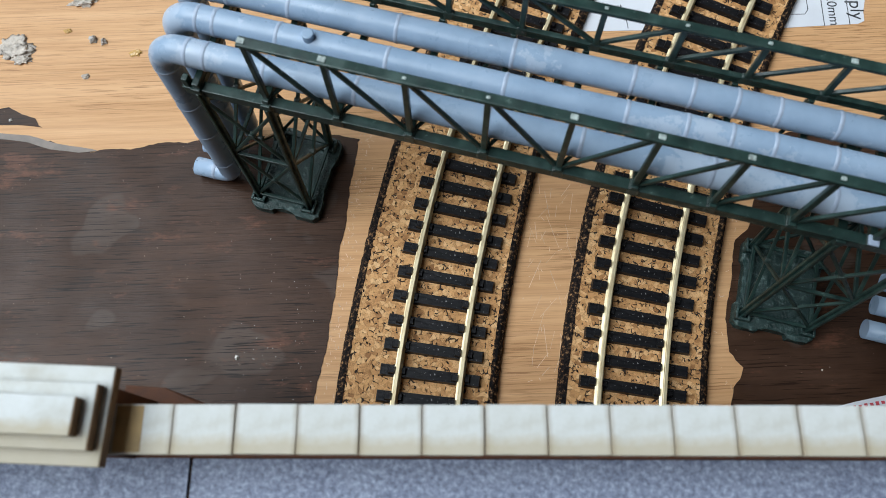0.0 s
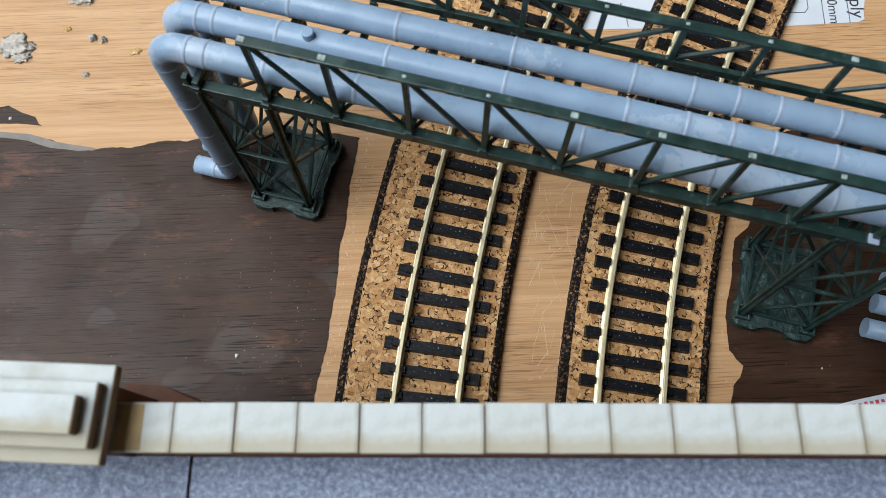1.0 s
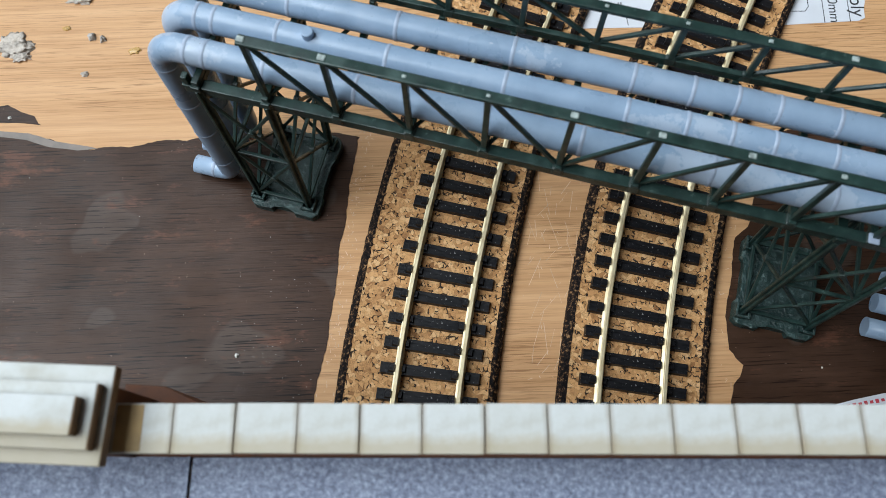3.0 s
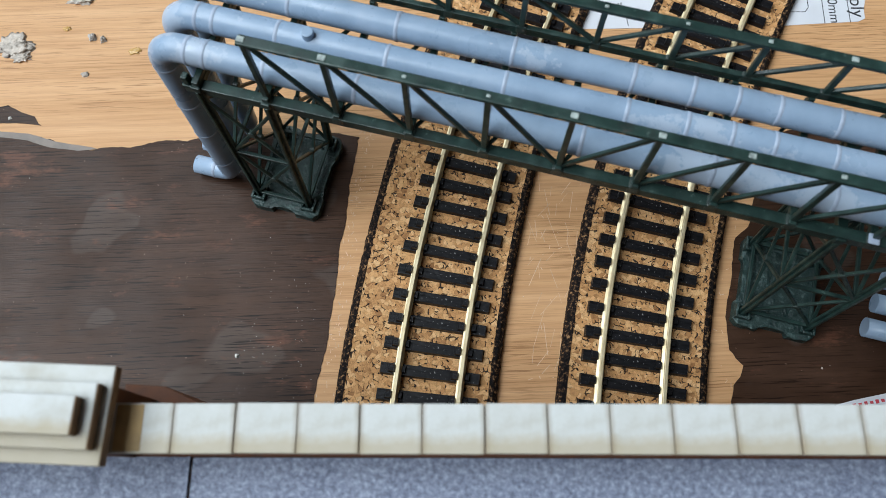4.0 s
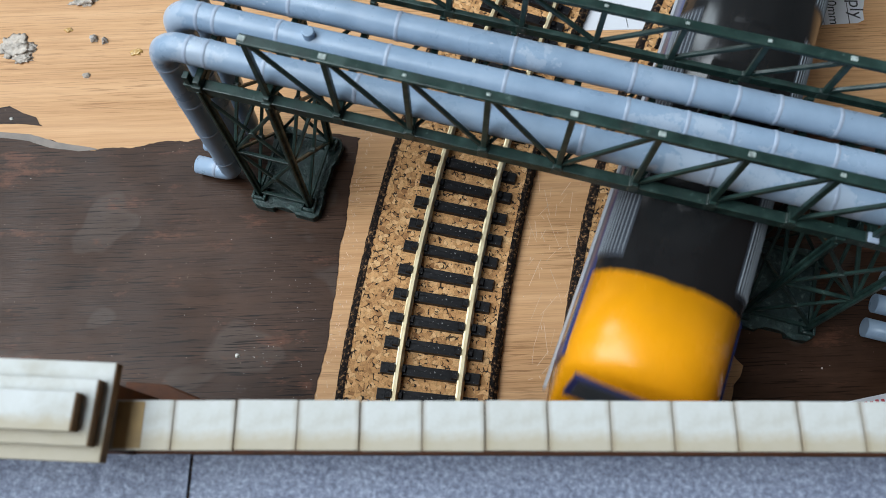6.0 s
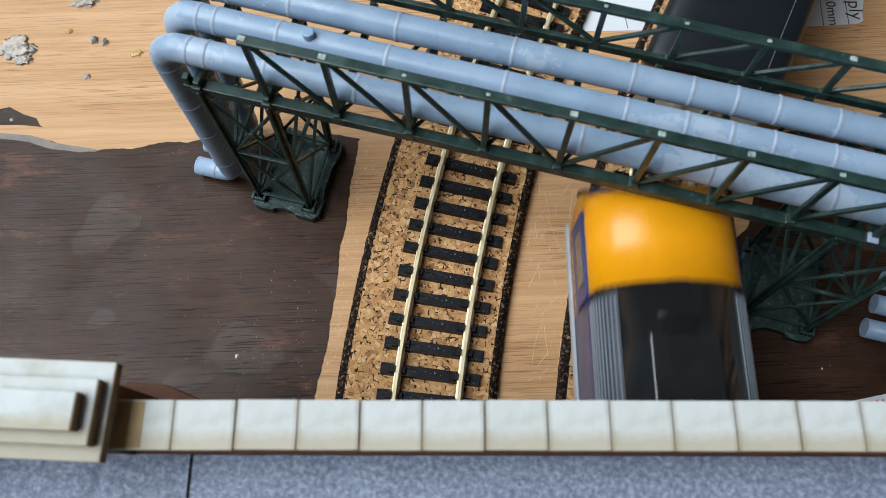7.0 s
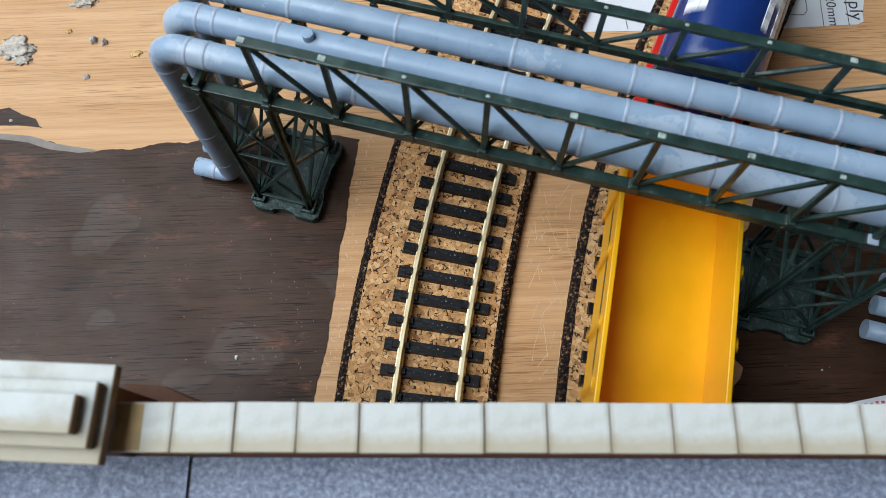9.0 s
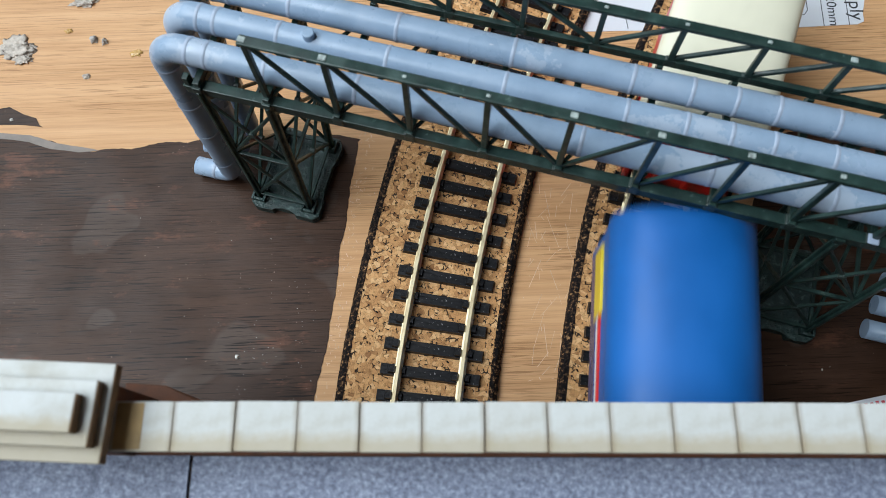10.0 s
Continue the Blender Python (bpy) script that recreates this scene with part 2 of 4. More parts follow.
STEEL = plastic("wheel_steel", (0.16, 0.15, 0.14), 0.35, 0.2, None, 300)
STEEL.node_tree.nodes["Principled BSDF"].inputs["Metallic"].default_value = 0.9
# grey raised so the colour carries the light that the panes reflect
GLASS = plastic("glazing_with_painted_reflection", (0.07, 0.08, 0.088), 0.08, 0.1, None, 90, 0)
LAMP_WHITE = plastic("white_marker_panel", (0.8, 0.78, 0.7), 0.4, 0.05, None, 300)
VAN_CREAM = plastic("cream_van_plastic", (0.76, 0.79, 0.67), 0.35, 0.06, (0.60, 0.52, 0.36), 70, 0.05)
VAN_ROOF_BLACK = plastic("slate_black_van_roof", (0.010, 0.013, 0.017), 0.34, 0.15, None, 70, 0.05)
TANK_BLACK = plastic("gloss_black_tank", (0.006, 0.007, 0.009), 0.16, 0.2, None, 90, 0.05)
# pale blue that paints a window reflection into the plate
TANK_PLATE = plastic("plate_with_reflection", (0.42, 0.50, 0.58), 0.25, 0.1, None, 90, 0.05)
VAN_GREEN = plastic("bright_green_van", (0.035, 0.15, 0.022), 0.35, 0.15, (0.02, 0.09, 0.015), 130, 0.1)
ROOF_WHITE = plastic("ivory_white_roof", (0.78, 0.79, 0.68), 0.4, 0.05, (0.68, 0.66, 0.52), 90, 0.05)
WAGON_YELLOW = plastic("yellow_wagon_plastic", (0.88, 0.43, 0.005), 0.33, 0.08, None, 80, 0.05)
TANK_BLUE = plastic("deep_blue_tank", (0.006, 0.028, 0.15), 0.24, 0.12, None, 90, 0.05)
WAGON_RED = plastic("scarlet_wagon_plastic", (0.62, 0.018, 0.012), 0.33, 0.12, None, 100, 0.05)
VAN_BLUE = plastic("bright_blue_van", (0.003, 0.12, 0.42), 0.5, 0.1, None, 80, 0.05)
LETTER_WHITE = plastic("white_lettering", (0.8, 0.82, 0.85), 0.4, 0.04, None, 200)
PANEL_YELLOW = plastic("yellow_panel_print", (0.75, 0.55, 0.03), 0.4, 0.1, None, 200)
WALL_WHITE = plastic("grey_wall_paint", (0.24, 0.24, 0.25), 0.85, 0.05, None, 6, 0.1)
CEILING_WHITE = plastic("ceiling_paint", (0.38, 0.38, 0.38), 0.9, 0.05, None, 6, 0.1)
CARPET = plastic("grey_brown_carpet", (0.20, 0.17, 0.14), 0.95, 0.25, None, 40, 0.8)
for shell in (VAN_ROOF_BLACK,):
    shell.node_tree.nodes["Principled BSDF"].inputs["Specular IOR Level"].default_value = 0.3
FRAME_WHITE = plastic("white_window_frame", (0.8, 0.8, 0.79), 0.4, 0.04, None, 30)


# ------------------------------------------------------------ mesh helpers (millimetres)
def box(bm, x0, x1, y0, y1, z0, z1, bevel=0.0, m=None):
    """A block between two corners, its edges rounded."""
    r = bmesh.ops.create_cube(bm, size=1)
    vs = r["verts"]
    for v in vs:
        v.co = Vector((x0 if v.co.x < 0 else x1, y0 if v.co.y < 0 else y1, z0 if v.co.z < 0 else z1))
    if m is not None:
        bmesh.ops.transform(bm, matrix=m, verts=vs)
    if bevel:
        es = list({e for v in vs for e in v.link_edges})
        bmesh.ops.bevel(bm, geom=es, offset=bevel, segments=2, affect="EDGES", profile=0.5)
    return bm


def bar(bm, a, b, w, t, bevel=0.2, up=(0, 0, 1)):
    """A straight member from a to b, w wide and t thick."""
    a, b = Vector(a), Vector(b)
    d = (b - a)
    x = d.normalized()
    upv = Vector(up)
    if abs(x.dot(upv)) > 0.98:
        upv = Vector((0, 1, 0))
    y = upv.cross(x).normalized()
    z = x.cross(y)
    m = Matrix((( x.x, y.x, z.x, a.x), (x.y, y.y, z.y, a.y), (x.z, y.z, z.z, a.z), (0, 0, 0, 1)))
    return box(bm, 0, d.length, -w / 2, w / 2, -t / 2, t / 2, bevel, m)


def tube(bm, path, r, n=20, closed_ends=True):
    """A round pipe swept along a list of points."""
    path = [Vector(p) for p in path]
    rings = []
    side = None
    for i, p in enumerate(path):
        t = (path[min(i + 1, len(path) - 1)] - path[max(i - 1, 0)]).normalized()
        if side is None:
            side = t.cross(Vector((0, 1, 0) if abs(t.y) < 0.9 else (1, 0, 0))).normalized()
        side = (side - t * side.dot(t)).normalized()
        up = t.cross(side)
        rr = r[i] if isinstance(r, (list, tuple)) else r
        rings.append([bm.verts.new(p + (side * math.cos(a) + up * math.sin(a)) * rr) for a in [2 * math.pi * k / n for k in range(n)]])
    for a, b in zip(rings, rings[1:]):
        for k in range(n):
            f = bm.faces.new((a[k], a[(k + 1) % n], b[(k + 1) % n], b[k]))
            f.smooth = True
    if closed_ends:
        bm.faces.new(list(reversed(rings[0])))
        bm.faces.new(rings[-1])
    return bm


def loft(bm, sections, smooth=True, caps=True):
    """A skin through closed outlines that have the same number of points."""
    rings = [[bm.verts.new(p) for p in s] for s in sections]
    n = len(rings[0])
    for a, b in zip(rings, rings[1:]):
        for k in range(n):
            f = bm.faces.new((a[k], a[(k + 1) % n], b[(k + 1) % n], b[k]))
            f.smooth = smooth
    if caps:
        bm.faces.new(list(reversed(rings[0])))
        bm.faces.new(rings[-1])
    return bm


def slab(bm, outline, z0, z1, bevel=0.0):
    """A flat plate with the given outline."""
    low = [bm.verts.new((x, y, z0)) for x, y in outline]
    top = [bm.verts.new((x, y, z1)) for x, y in outline]
    n = len(outline)
    f = bm.faces.new(top)
    bm.faces.new(list(reversed(low)))
    for k in range(n):
        bm.faces.new((low[k], low[(k + 1) % n], top[(k + 1) % n], top[k]))
    if bevel:
        bmesh.ops.bevel(bm, geom=list(f.edges), offset=bevel, segments=2, affect="EDGES", profile=0.5)
    return bm


def cylinder(bm, at, r, depth, axis="Z", n=24, bevel=0.0):
    rot = {"X": Matrix.Rotation(math.pi / 2, 4, "Y"), "Y": Matrix.Rotation(math.pi / 2, 4, "X"), "Z": Matrix.Identity(4)}[axis]
    r_ = bmesh.ops.create_cone(bm, cap_ends=True, segments=n, radius1=r, radius2=r, depth=depth, matrix=Matrix.Translation(at) @ rot)
    if bevel:
        es = [e for e in {e for v in r_["verts"] for e in v.link_edges} if e.calc_face_angle(0) > 1.0]
        bmesh.ops.bevel(bm, geom=es, offset=bevel, segments=2, affect="EDGES", profile=0.5)
    return bm


def mesh_of(name, bm, material, recalc=True):
    bmesh.ops.scale(bm, vec=(MM, MM, MM), verts=bm.verts)
    if recalc:
        bmesh.ops.recalc_face_normals(bm, faces=bm.faces)
    me = bpy.data.meshes.new(name)
    bm.to_mesh(me)
    bm.free()
    me.materials.append(material)
    return me


def part(name, bm, material, parent=None, label="", at=None):
    ob = new(name, mesh_of(name, bm, material))
    if parent is not None:
        ob.parent = parent
    if at is not None:
        ob.matrix_basis = at
    if label:
        ob["label"] = label
    return ob


def share(name, me, parent, at):
    """Another object on a mesh that alike pieces share."""
    ob = new(name, me)
    ob.parent = parent
    ob.matrix_basis = at
    return ob


def place(x, y, z=0, rz=0):
    return pose(x * MM, y * MM, z * MM, 0, 0, rz)


def empty(name, at, label, category, group="", kind=""):
    ob = new(name)
    ob.empty_display_size = 0.01
    ob.matrix_basis = at
    return tagged(ob, label, category, group, kind)


def B():
    return bmesh.new()


# ------------------------------------------------------------ the room around the layout
def structure(name, bm, material, label, category, parent=None):
    ob = part(name, bm, material, parent)
    if parent is None:
        tagged(ob, label, category, kind="structure")
    return ob


X0, X1, Y0, Y1, Z0, Z1 = -2400, 2300, -2200, 2400, -900, 1500
structure("floor", box(B(), X0 - 100, X1 + 100, Y0 - 100, Y1 + 100, Z0 - 60, Z0), CARPET, "grey-brown carpeted floor of the railway room", "floor")
# ceiling openings added for the two lamps, never in view
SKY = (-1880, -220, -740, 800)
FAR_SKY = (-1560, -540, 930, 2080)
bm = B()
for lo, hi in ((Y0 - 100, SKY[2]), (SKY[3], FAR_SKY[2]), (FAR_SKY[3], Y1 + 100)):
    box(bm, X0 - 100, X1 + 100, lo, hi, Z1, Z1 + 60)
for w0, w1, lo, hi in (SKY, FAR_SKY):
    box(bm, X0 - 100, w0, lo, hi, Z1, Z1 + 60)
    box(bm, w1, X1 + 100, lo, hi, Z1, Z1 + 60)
structure("ceiling", bm, CEILING_WHITE, "off-white painted ceiling with two added roof window openings", "ceiling")
structure("wall_east", box(B(), X1, X1 + 100, Y0, Y1, Z0, Z1), WALL_WHITE, "plain grey painted wall", "wall")
structure("wall_south", box(B(), X0, X1, Y0 - 100, Y0, Z0, Z1), WALL_WHITE, "plain grey painted wall", "wall")


def wall_with_window(name, along, at, thick, lo, hi, w0, w1, h0, h1):
    """A wall on one axis with one opening through it."""
    bm = B()
    for a0, a1, b0, b1 in ((lo, w0, Z0, Z1), (w1, hi, Z0, Z1), (w0, w1, Z0, h0), (w0, w1, h1, Z1)):
        if along == "y":
            box(bm, at - thick, at, a0, a1, b0, b1)
        else:
            box(bm, a0, a1, at, at + thick, b0, b1)
    return structure(name, bm, WALL_WHITE, "grey painted wall with a window opening", "wall")


def window_in(name, along, at, w0, w1, h0, h1):
    win = empty(name, Matrix.Identity(4), "white framed window that lets daylight in", "window", kind="structure")
    t = 55

    def bit(n, a0, a1, b0, b1, d0, d1):
        bm = box(B(), at - d1, at - d0, a0, a1, b0, b1, 4) if along == "y" else box(B(), a0, a1, at + d0, at + d1, b0, b1, 4)
        part(n, bm, FRAME_WHITE, win)

    mid = (w0 + w1) / 2
    bit("window_frame", w0, w1, h0, h0 + t, 50, 90)
    bit("window_frame", w0, w1, h1 - t, h1, 50, 90)
    bit("window_frame", w0, w0 + t, h0 + t, h1 - t, 50, 90)
    bit("window_frame", w1 - t, w1, h0 + t, h1 - t, 50, 90)
    bit("mullion", mid - 25, mid + 25, h0 + t, h1 - t, 52, 88)


wall_with_window("wall_west", "y", X0, 100, Y0, Y1, -1050, 1650, 130, 1380)
window_in("window_1", "y", X0, -1050, 1650, 130, 1380)
structure("wall_north", box(B(), X0, X1, Y1, Y1 + 100, Z0, Z1), WALL_WHITE, "plain grey painted wall", "wall")
# unseen frames added round the two lamp openings
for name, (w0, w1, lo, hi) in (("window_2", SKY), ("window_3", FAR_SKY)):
    roof_window = empty(name, Matrix.Identity(4), "white framed roof window, added out of view to hold a lamp", "window", kind="structure")
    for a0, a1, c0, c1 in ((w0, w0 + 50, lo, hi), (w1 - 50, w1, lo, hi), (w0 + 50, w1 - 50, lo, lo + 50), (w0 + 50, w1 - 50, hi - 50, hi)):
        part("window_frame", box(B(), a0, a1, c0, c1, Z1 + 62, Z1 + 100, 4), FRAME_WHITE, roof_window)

# ------------------------------------------------------------ baseboard and its paint
BOARD = (-640, 960, -1020, 1240)
board = structure("baseboard", box(B(), BOARD[0], BOARD[1], BOARD[2], BOARD[3], -18, 0, 1.0), WOOD, "oak-veneered plywood baseboard of the model railway", "baseboard")
for lx in (-560, 880):
    for ly in (-930, 1150):
        leg = part("table_leg", box(B(), lx - 35, lx + 35, ly - 35, ly + 35, -900, -18, 3), WOOD)
        tagged(leg, "square timber leg under the baseboard", "table leg", "legs of the baseboard")


def ragged(points, step=1.3, amp=0.7, seed=1):
    """A closed outline through the given corners, with a hand-painted unevenness."""
    rnd = random.Random(seed)
    out = []
    n = len(points)
    for i in range(n):
        a, b, rough = points[i][:2], points[(i + 1) % n][:2], (points[i][2] if len(points[i]) > 2 else 1)
        d = math.hypot(b[0] - a[0], b[1] - a[1])
        k = max(1, int(d / step)) if rough else 1
        for j in range(k):
            f = j / k
            x, y = a[0] + (b[0] - a[0]) * f, a[1] + (b[1] - a[1]) * f
            w = noise.noise(Vector((x * 0.11 + seed, y * 0.11, 0))) * 2.2 + noise.noise(Vector((x * 0.5, y * 0.5 + seed, 3))) * 0.8 + rnd.uniform(-0.22, 0.22)
            nx, ny = -(b[1] - a[1]) / d, (b[0] - a[0]) / d
            q = w * amp * rough * (0 if j == 0 and rough == 0 else 1)
            out.append((x + nx * q, y + ny * q))
    return out


# each row: x, y, raggedness of the edge that starts there
left_paint = [(-639, -1019, 0), (-52, -1019, 0), (-46, -40, 0), (-37.3, 26.9, 0.7), (-34.5, 40.8, 0.7), (-31.8, 57.3, 0.7), (-29.2, 78.1, 0.7), (-26.7, 96.4, 0.7),
              (-24.4, 107.6, 0.6), (-40, 109.5, 0.6), (-74.3, 109.2, 0.8), (-91.5, 107.4, 1.0), (-100, 106.2, 1.0), (-113.7, 107.0, 1.0), (-124, 111.0, 0.8), (-139, 112.6, 0.8), (-639, 140, 0)]
part_paint = structure("brown_paint_west", slab(B(), ragged(left_paint, seed=3), 0, 0.16), PAINT, "dark brown semi-gloss paint brushed over the board", "paint")
right_paint = [(78, -40, 0.6), (78.1, 22.9, 1.0), (82.6, 32.2, 0.9), (80.0, 37, 0.7), (80.4, 46.5, 0.5), (86.6, 70.3, 0.5), (90.8, 73.5, 0.5), (94.4, 84.5, 0.5), (99, 103, 0.5), (140, 108, 0.5),
               (300, 100, 0), (300, -300, 0), (84, -300, 0)]
structure("brown_paint_east", slab(B(), ragged(right_paint, seed=8), 0, 0.16), PAINT, "dark brown semi-gloss paint brushed over the board", "paint")
splash = [(-142, 121.5), (-136, 122.8), (-131.5, 120.0), (-127.0, 118.6), (-124.6, 115.0), (-130, 116.2), (-138, 116.6), (-143, 118)]
structure("brown_paint_splash", slab(B(), ragged(splash, 1.2, 0.22, 5), 0, 0.15), PAINT, "small brown paint splash on the bare wood", "paint")
# thin dragged lip of grey-brown paint along the edge
lip = [(-141, 114.4), (-128, 112.6), (-120, 109.6), (-112.5, 108.2), (-106, 106.6), (-112, 106.0), (-121, 107.6), (-128, 110.2), (-141, 112.2)]
LIP = plastic("thin_grey_paint", (0.20, 0.16, 0.13), 0.45, 0.3, (0.35, 0.27, 0.2), 150, 0.2)
structure("paint_smear", slab(B(), ragged(lip, 1.4, 0.12, 6), 0, 0.22), LIP, "thin grey-brown paint smear at the edge", "paint")

# ------------------------------------------------------------ tracks
# centre of the curve, its radius; the track runs straight beyond the curve
TRACK_ONE = (492.11, -48.85, 503.53)
TRACK_TWO = (456.14, -46.51, 412.79)
S_LOW, S_HIGH, S_START, S_END = -90, 240, -880, 1330


def on_track(track, s, right=0.0):
    """The place s along a track, shifted to its right, and the heading of growing s."""
    cx, cy, r = track
    q = min(max(s, S_LOW), S_HIGH)
    a = math.pi - q / r
    x, y = cx + (r - right) * math.cos(a), cy + (r - right) * math.sin(a)
    tx, ty = math.sin(a), -math.cos(a)
    return x + tx * (s - q), y + ty * (s - q), math.atan2(ty, tx)


def stations(lo, hi, fine=3.0):
    out, s = [], lo
    while s < hi:
        out.append(s)
        s += fine if S_LOW - 5 < s < S_HIGH + 5 else 40.0
    return out + [hi]


def ribbon(track, profile, uneven=0.0, seed=0, fine=3.0):
    """A strip with the given cross-section (right, up) along the whole track."""
    secs = []
    for s in stations(S_START, S_END, fine):
        sec = []
        for i, (r, z) in enumerate(profile):
            w = uneven * noise.noise(Vector((s * 0.8, i * 7.0 + seed, 1.0))) if -20 < s < 220 else 0
            x, y, _ = on_track(track, s, r + w)
            sec.append((x, y, z + (w * 0.25 if z > 1 else 0)))
        secs.append(sec)
    return loft(B(), secs, smooth=False)


def rail_profile(o):
    h = [(-1.05, 4.55), (-1.05, 4.85), (-0.3, 5.2), (-0.26, 6.2), (-0.52, 6.4), (-0.52, 6.95), (-0.36, 7.08)]
    return [(o + r, z) for r, z in h] + [(o - r, z) for r, z in reversed(h)]


def track_bed(track, lo, hi, seed):
    bed = empty("cork_trackbed", Matrix.Identity(4), "granulated cork underlay strip with blackened edges", "trackbed", "cork strips under the tracks")
    part("cork_strip", ribbon(track, [(lo + 2.0, 0.2), (lo + 1.9, 2.95), (hi - 1.9, 2.95), (hi - 2.0, 0.2)], 0.0, seed), CORK, bed)
    part("blackened_edge", ribbon(track, [(lo, 0.2), (lo + 0.3, 1.9), (lo + 1.4, 3.0), (lo + 2.6, 3.12), (lo + 2.7, 0.2)], 0.38, seed, 1.2), CORK_EDGE, bed, "crumbly black-brown edge of the cork")
    part("blackened_edge", ribbon(track, [(hi - 2.7, 0.2), (hi - 2.6, 3.12), (hi - 1.4, 3.0), (hi - 0.3, 1.9), (hi, 0.2)], 0.38, seed + 3, 1.2), CORK_EDGE, bed, "crumbly black-brown edge of the cork")
    rnd = random.Random(seed)
    bm = B()
    for _ in range(260):
        s, r = rnd.uniform(30, 190), rnd.uniform(lo + 2, hi - 2)
        x, y, a = on_track(track, s, r)
        q = rnd.uniform(0.12, 0.38)
        bmesh.ops.create_icosphere(bm, subdivisions=1, radius=q, matrix=Matrix.Translation((x, y, 2.95 + q * 0.25)) @ Matrix.Rotation(a + rnd.random(), 4, "Z") @ Matrix.Diagonal((1.6, 0.8, 0.6, 1)))
    crumbs = part("crumb_litter", bm, CORK_EDGE, bed)
    crumbs["kind"] = "stuff"
    return bed


def sleeper_shape(bm, longer=0.0):
    bar_h = 4.5
    for x0, x1, y0, y1, z1, bv in ((-14.0, 14.0 + longer, -1.75, 1.75, bar_h, 0.28), (-11.6, -9.5, -1.15, 1.15, 5.9, 0.3), (9.5, 11.2, -1.05, 1.05, 5.5, 0.3), (-7.9, -6.5, -1.05, 1.05, 5.5, 0.3), (5.9, 7.9, -1.15, 1.15, 5.9, 0.3)):
        r = bmesh.ops.create_cube(bm, size=1)
        z0 = 2.9 if z1 == bar_h else 4.4
        for v in r["verts"]:
            top = v.co.z > 0
            s = bv if top else 0
            v.co = Vector((x0 + s if v.co.x < 0 else x1 - s, y0 + s if v.co.y < 0 else y1 - s, z1 if top else z0))
    return bm


def lay_track(track, phase, pitch, near_lo, near_hi, longer=0.0):
    tr = empty("model_track", Matrix.Identity(4), "curved model railway track, nickel-silver rails on black plastic sleepers", "railway track", "tracks on the baseboard")
    for o in (-8.72, 8.72):
        part("rail", ribbon(track, rail_profile(o)), RAIL, tr, "nickel-silver rail")
    # two thin webs tie the sleepers together under the rails
    for o in (-8.7, 8.7):
        part("sleeper_web", ribbon(track, [(o - 0.8, 2.9), (o - 0.8, 3.7), (o + 0.8, 3.7), (o + 0.8, 2.9)]), SLEEPER, tr)
    me = mesh_of("sleeper", sleeper_shape(B(), longer), SLEEPER)
    k0, k1 = int((S_START - phase) / pitch) + 1, int((S_END - phase) / pitch)
    far = B()
    rnd = random.Random(int(phase))
    for k in range(k0, k1):
        s = phase + k * pitch
        x, y, a = on_track(track, s)
        jig = rnd.uniform(-0.7, 0.7)
        if near_lo < s < near_hi:
            share("sleeper", me, tr, place(x, y, 0, math.degrees(a) - 90 + jig))
        else:
            r = bmesh.ops.create_cube(far, size=1, matrix=Matrix.Translation((x, y, 3.7)) @ Matrix.Rotation(a - math.pi / 2, 4, "Z") @ Matrix.Diagonal((28, 3.5, 1.6, 1)))
    rest = part("sleeper_run", far, SLEEPER, tr)
    rest["kind"] = "stuff"
    return tr


track_bed(TRACK_ONE, -25.6, 19.2, 11)
track_bed(TRACK_TWO, -19.6, 21.6, 23)
lay_track(TRACK_ONE, 152.0, 7.0, -10, 210)
lay_track(TRACK_TWO, 134.9, 6.74, -10, 210, 1.3)

# ------------------------------------------------------------ pipe bridge
BRIDGE = place(25.9, 68.1, 0, -16.7)
PITCH, Z_LOW, Z_TOP, V_BACK = 16.85, 61.0, 84.0, 29.0


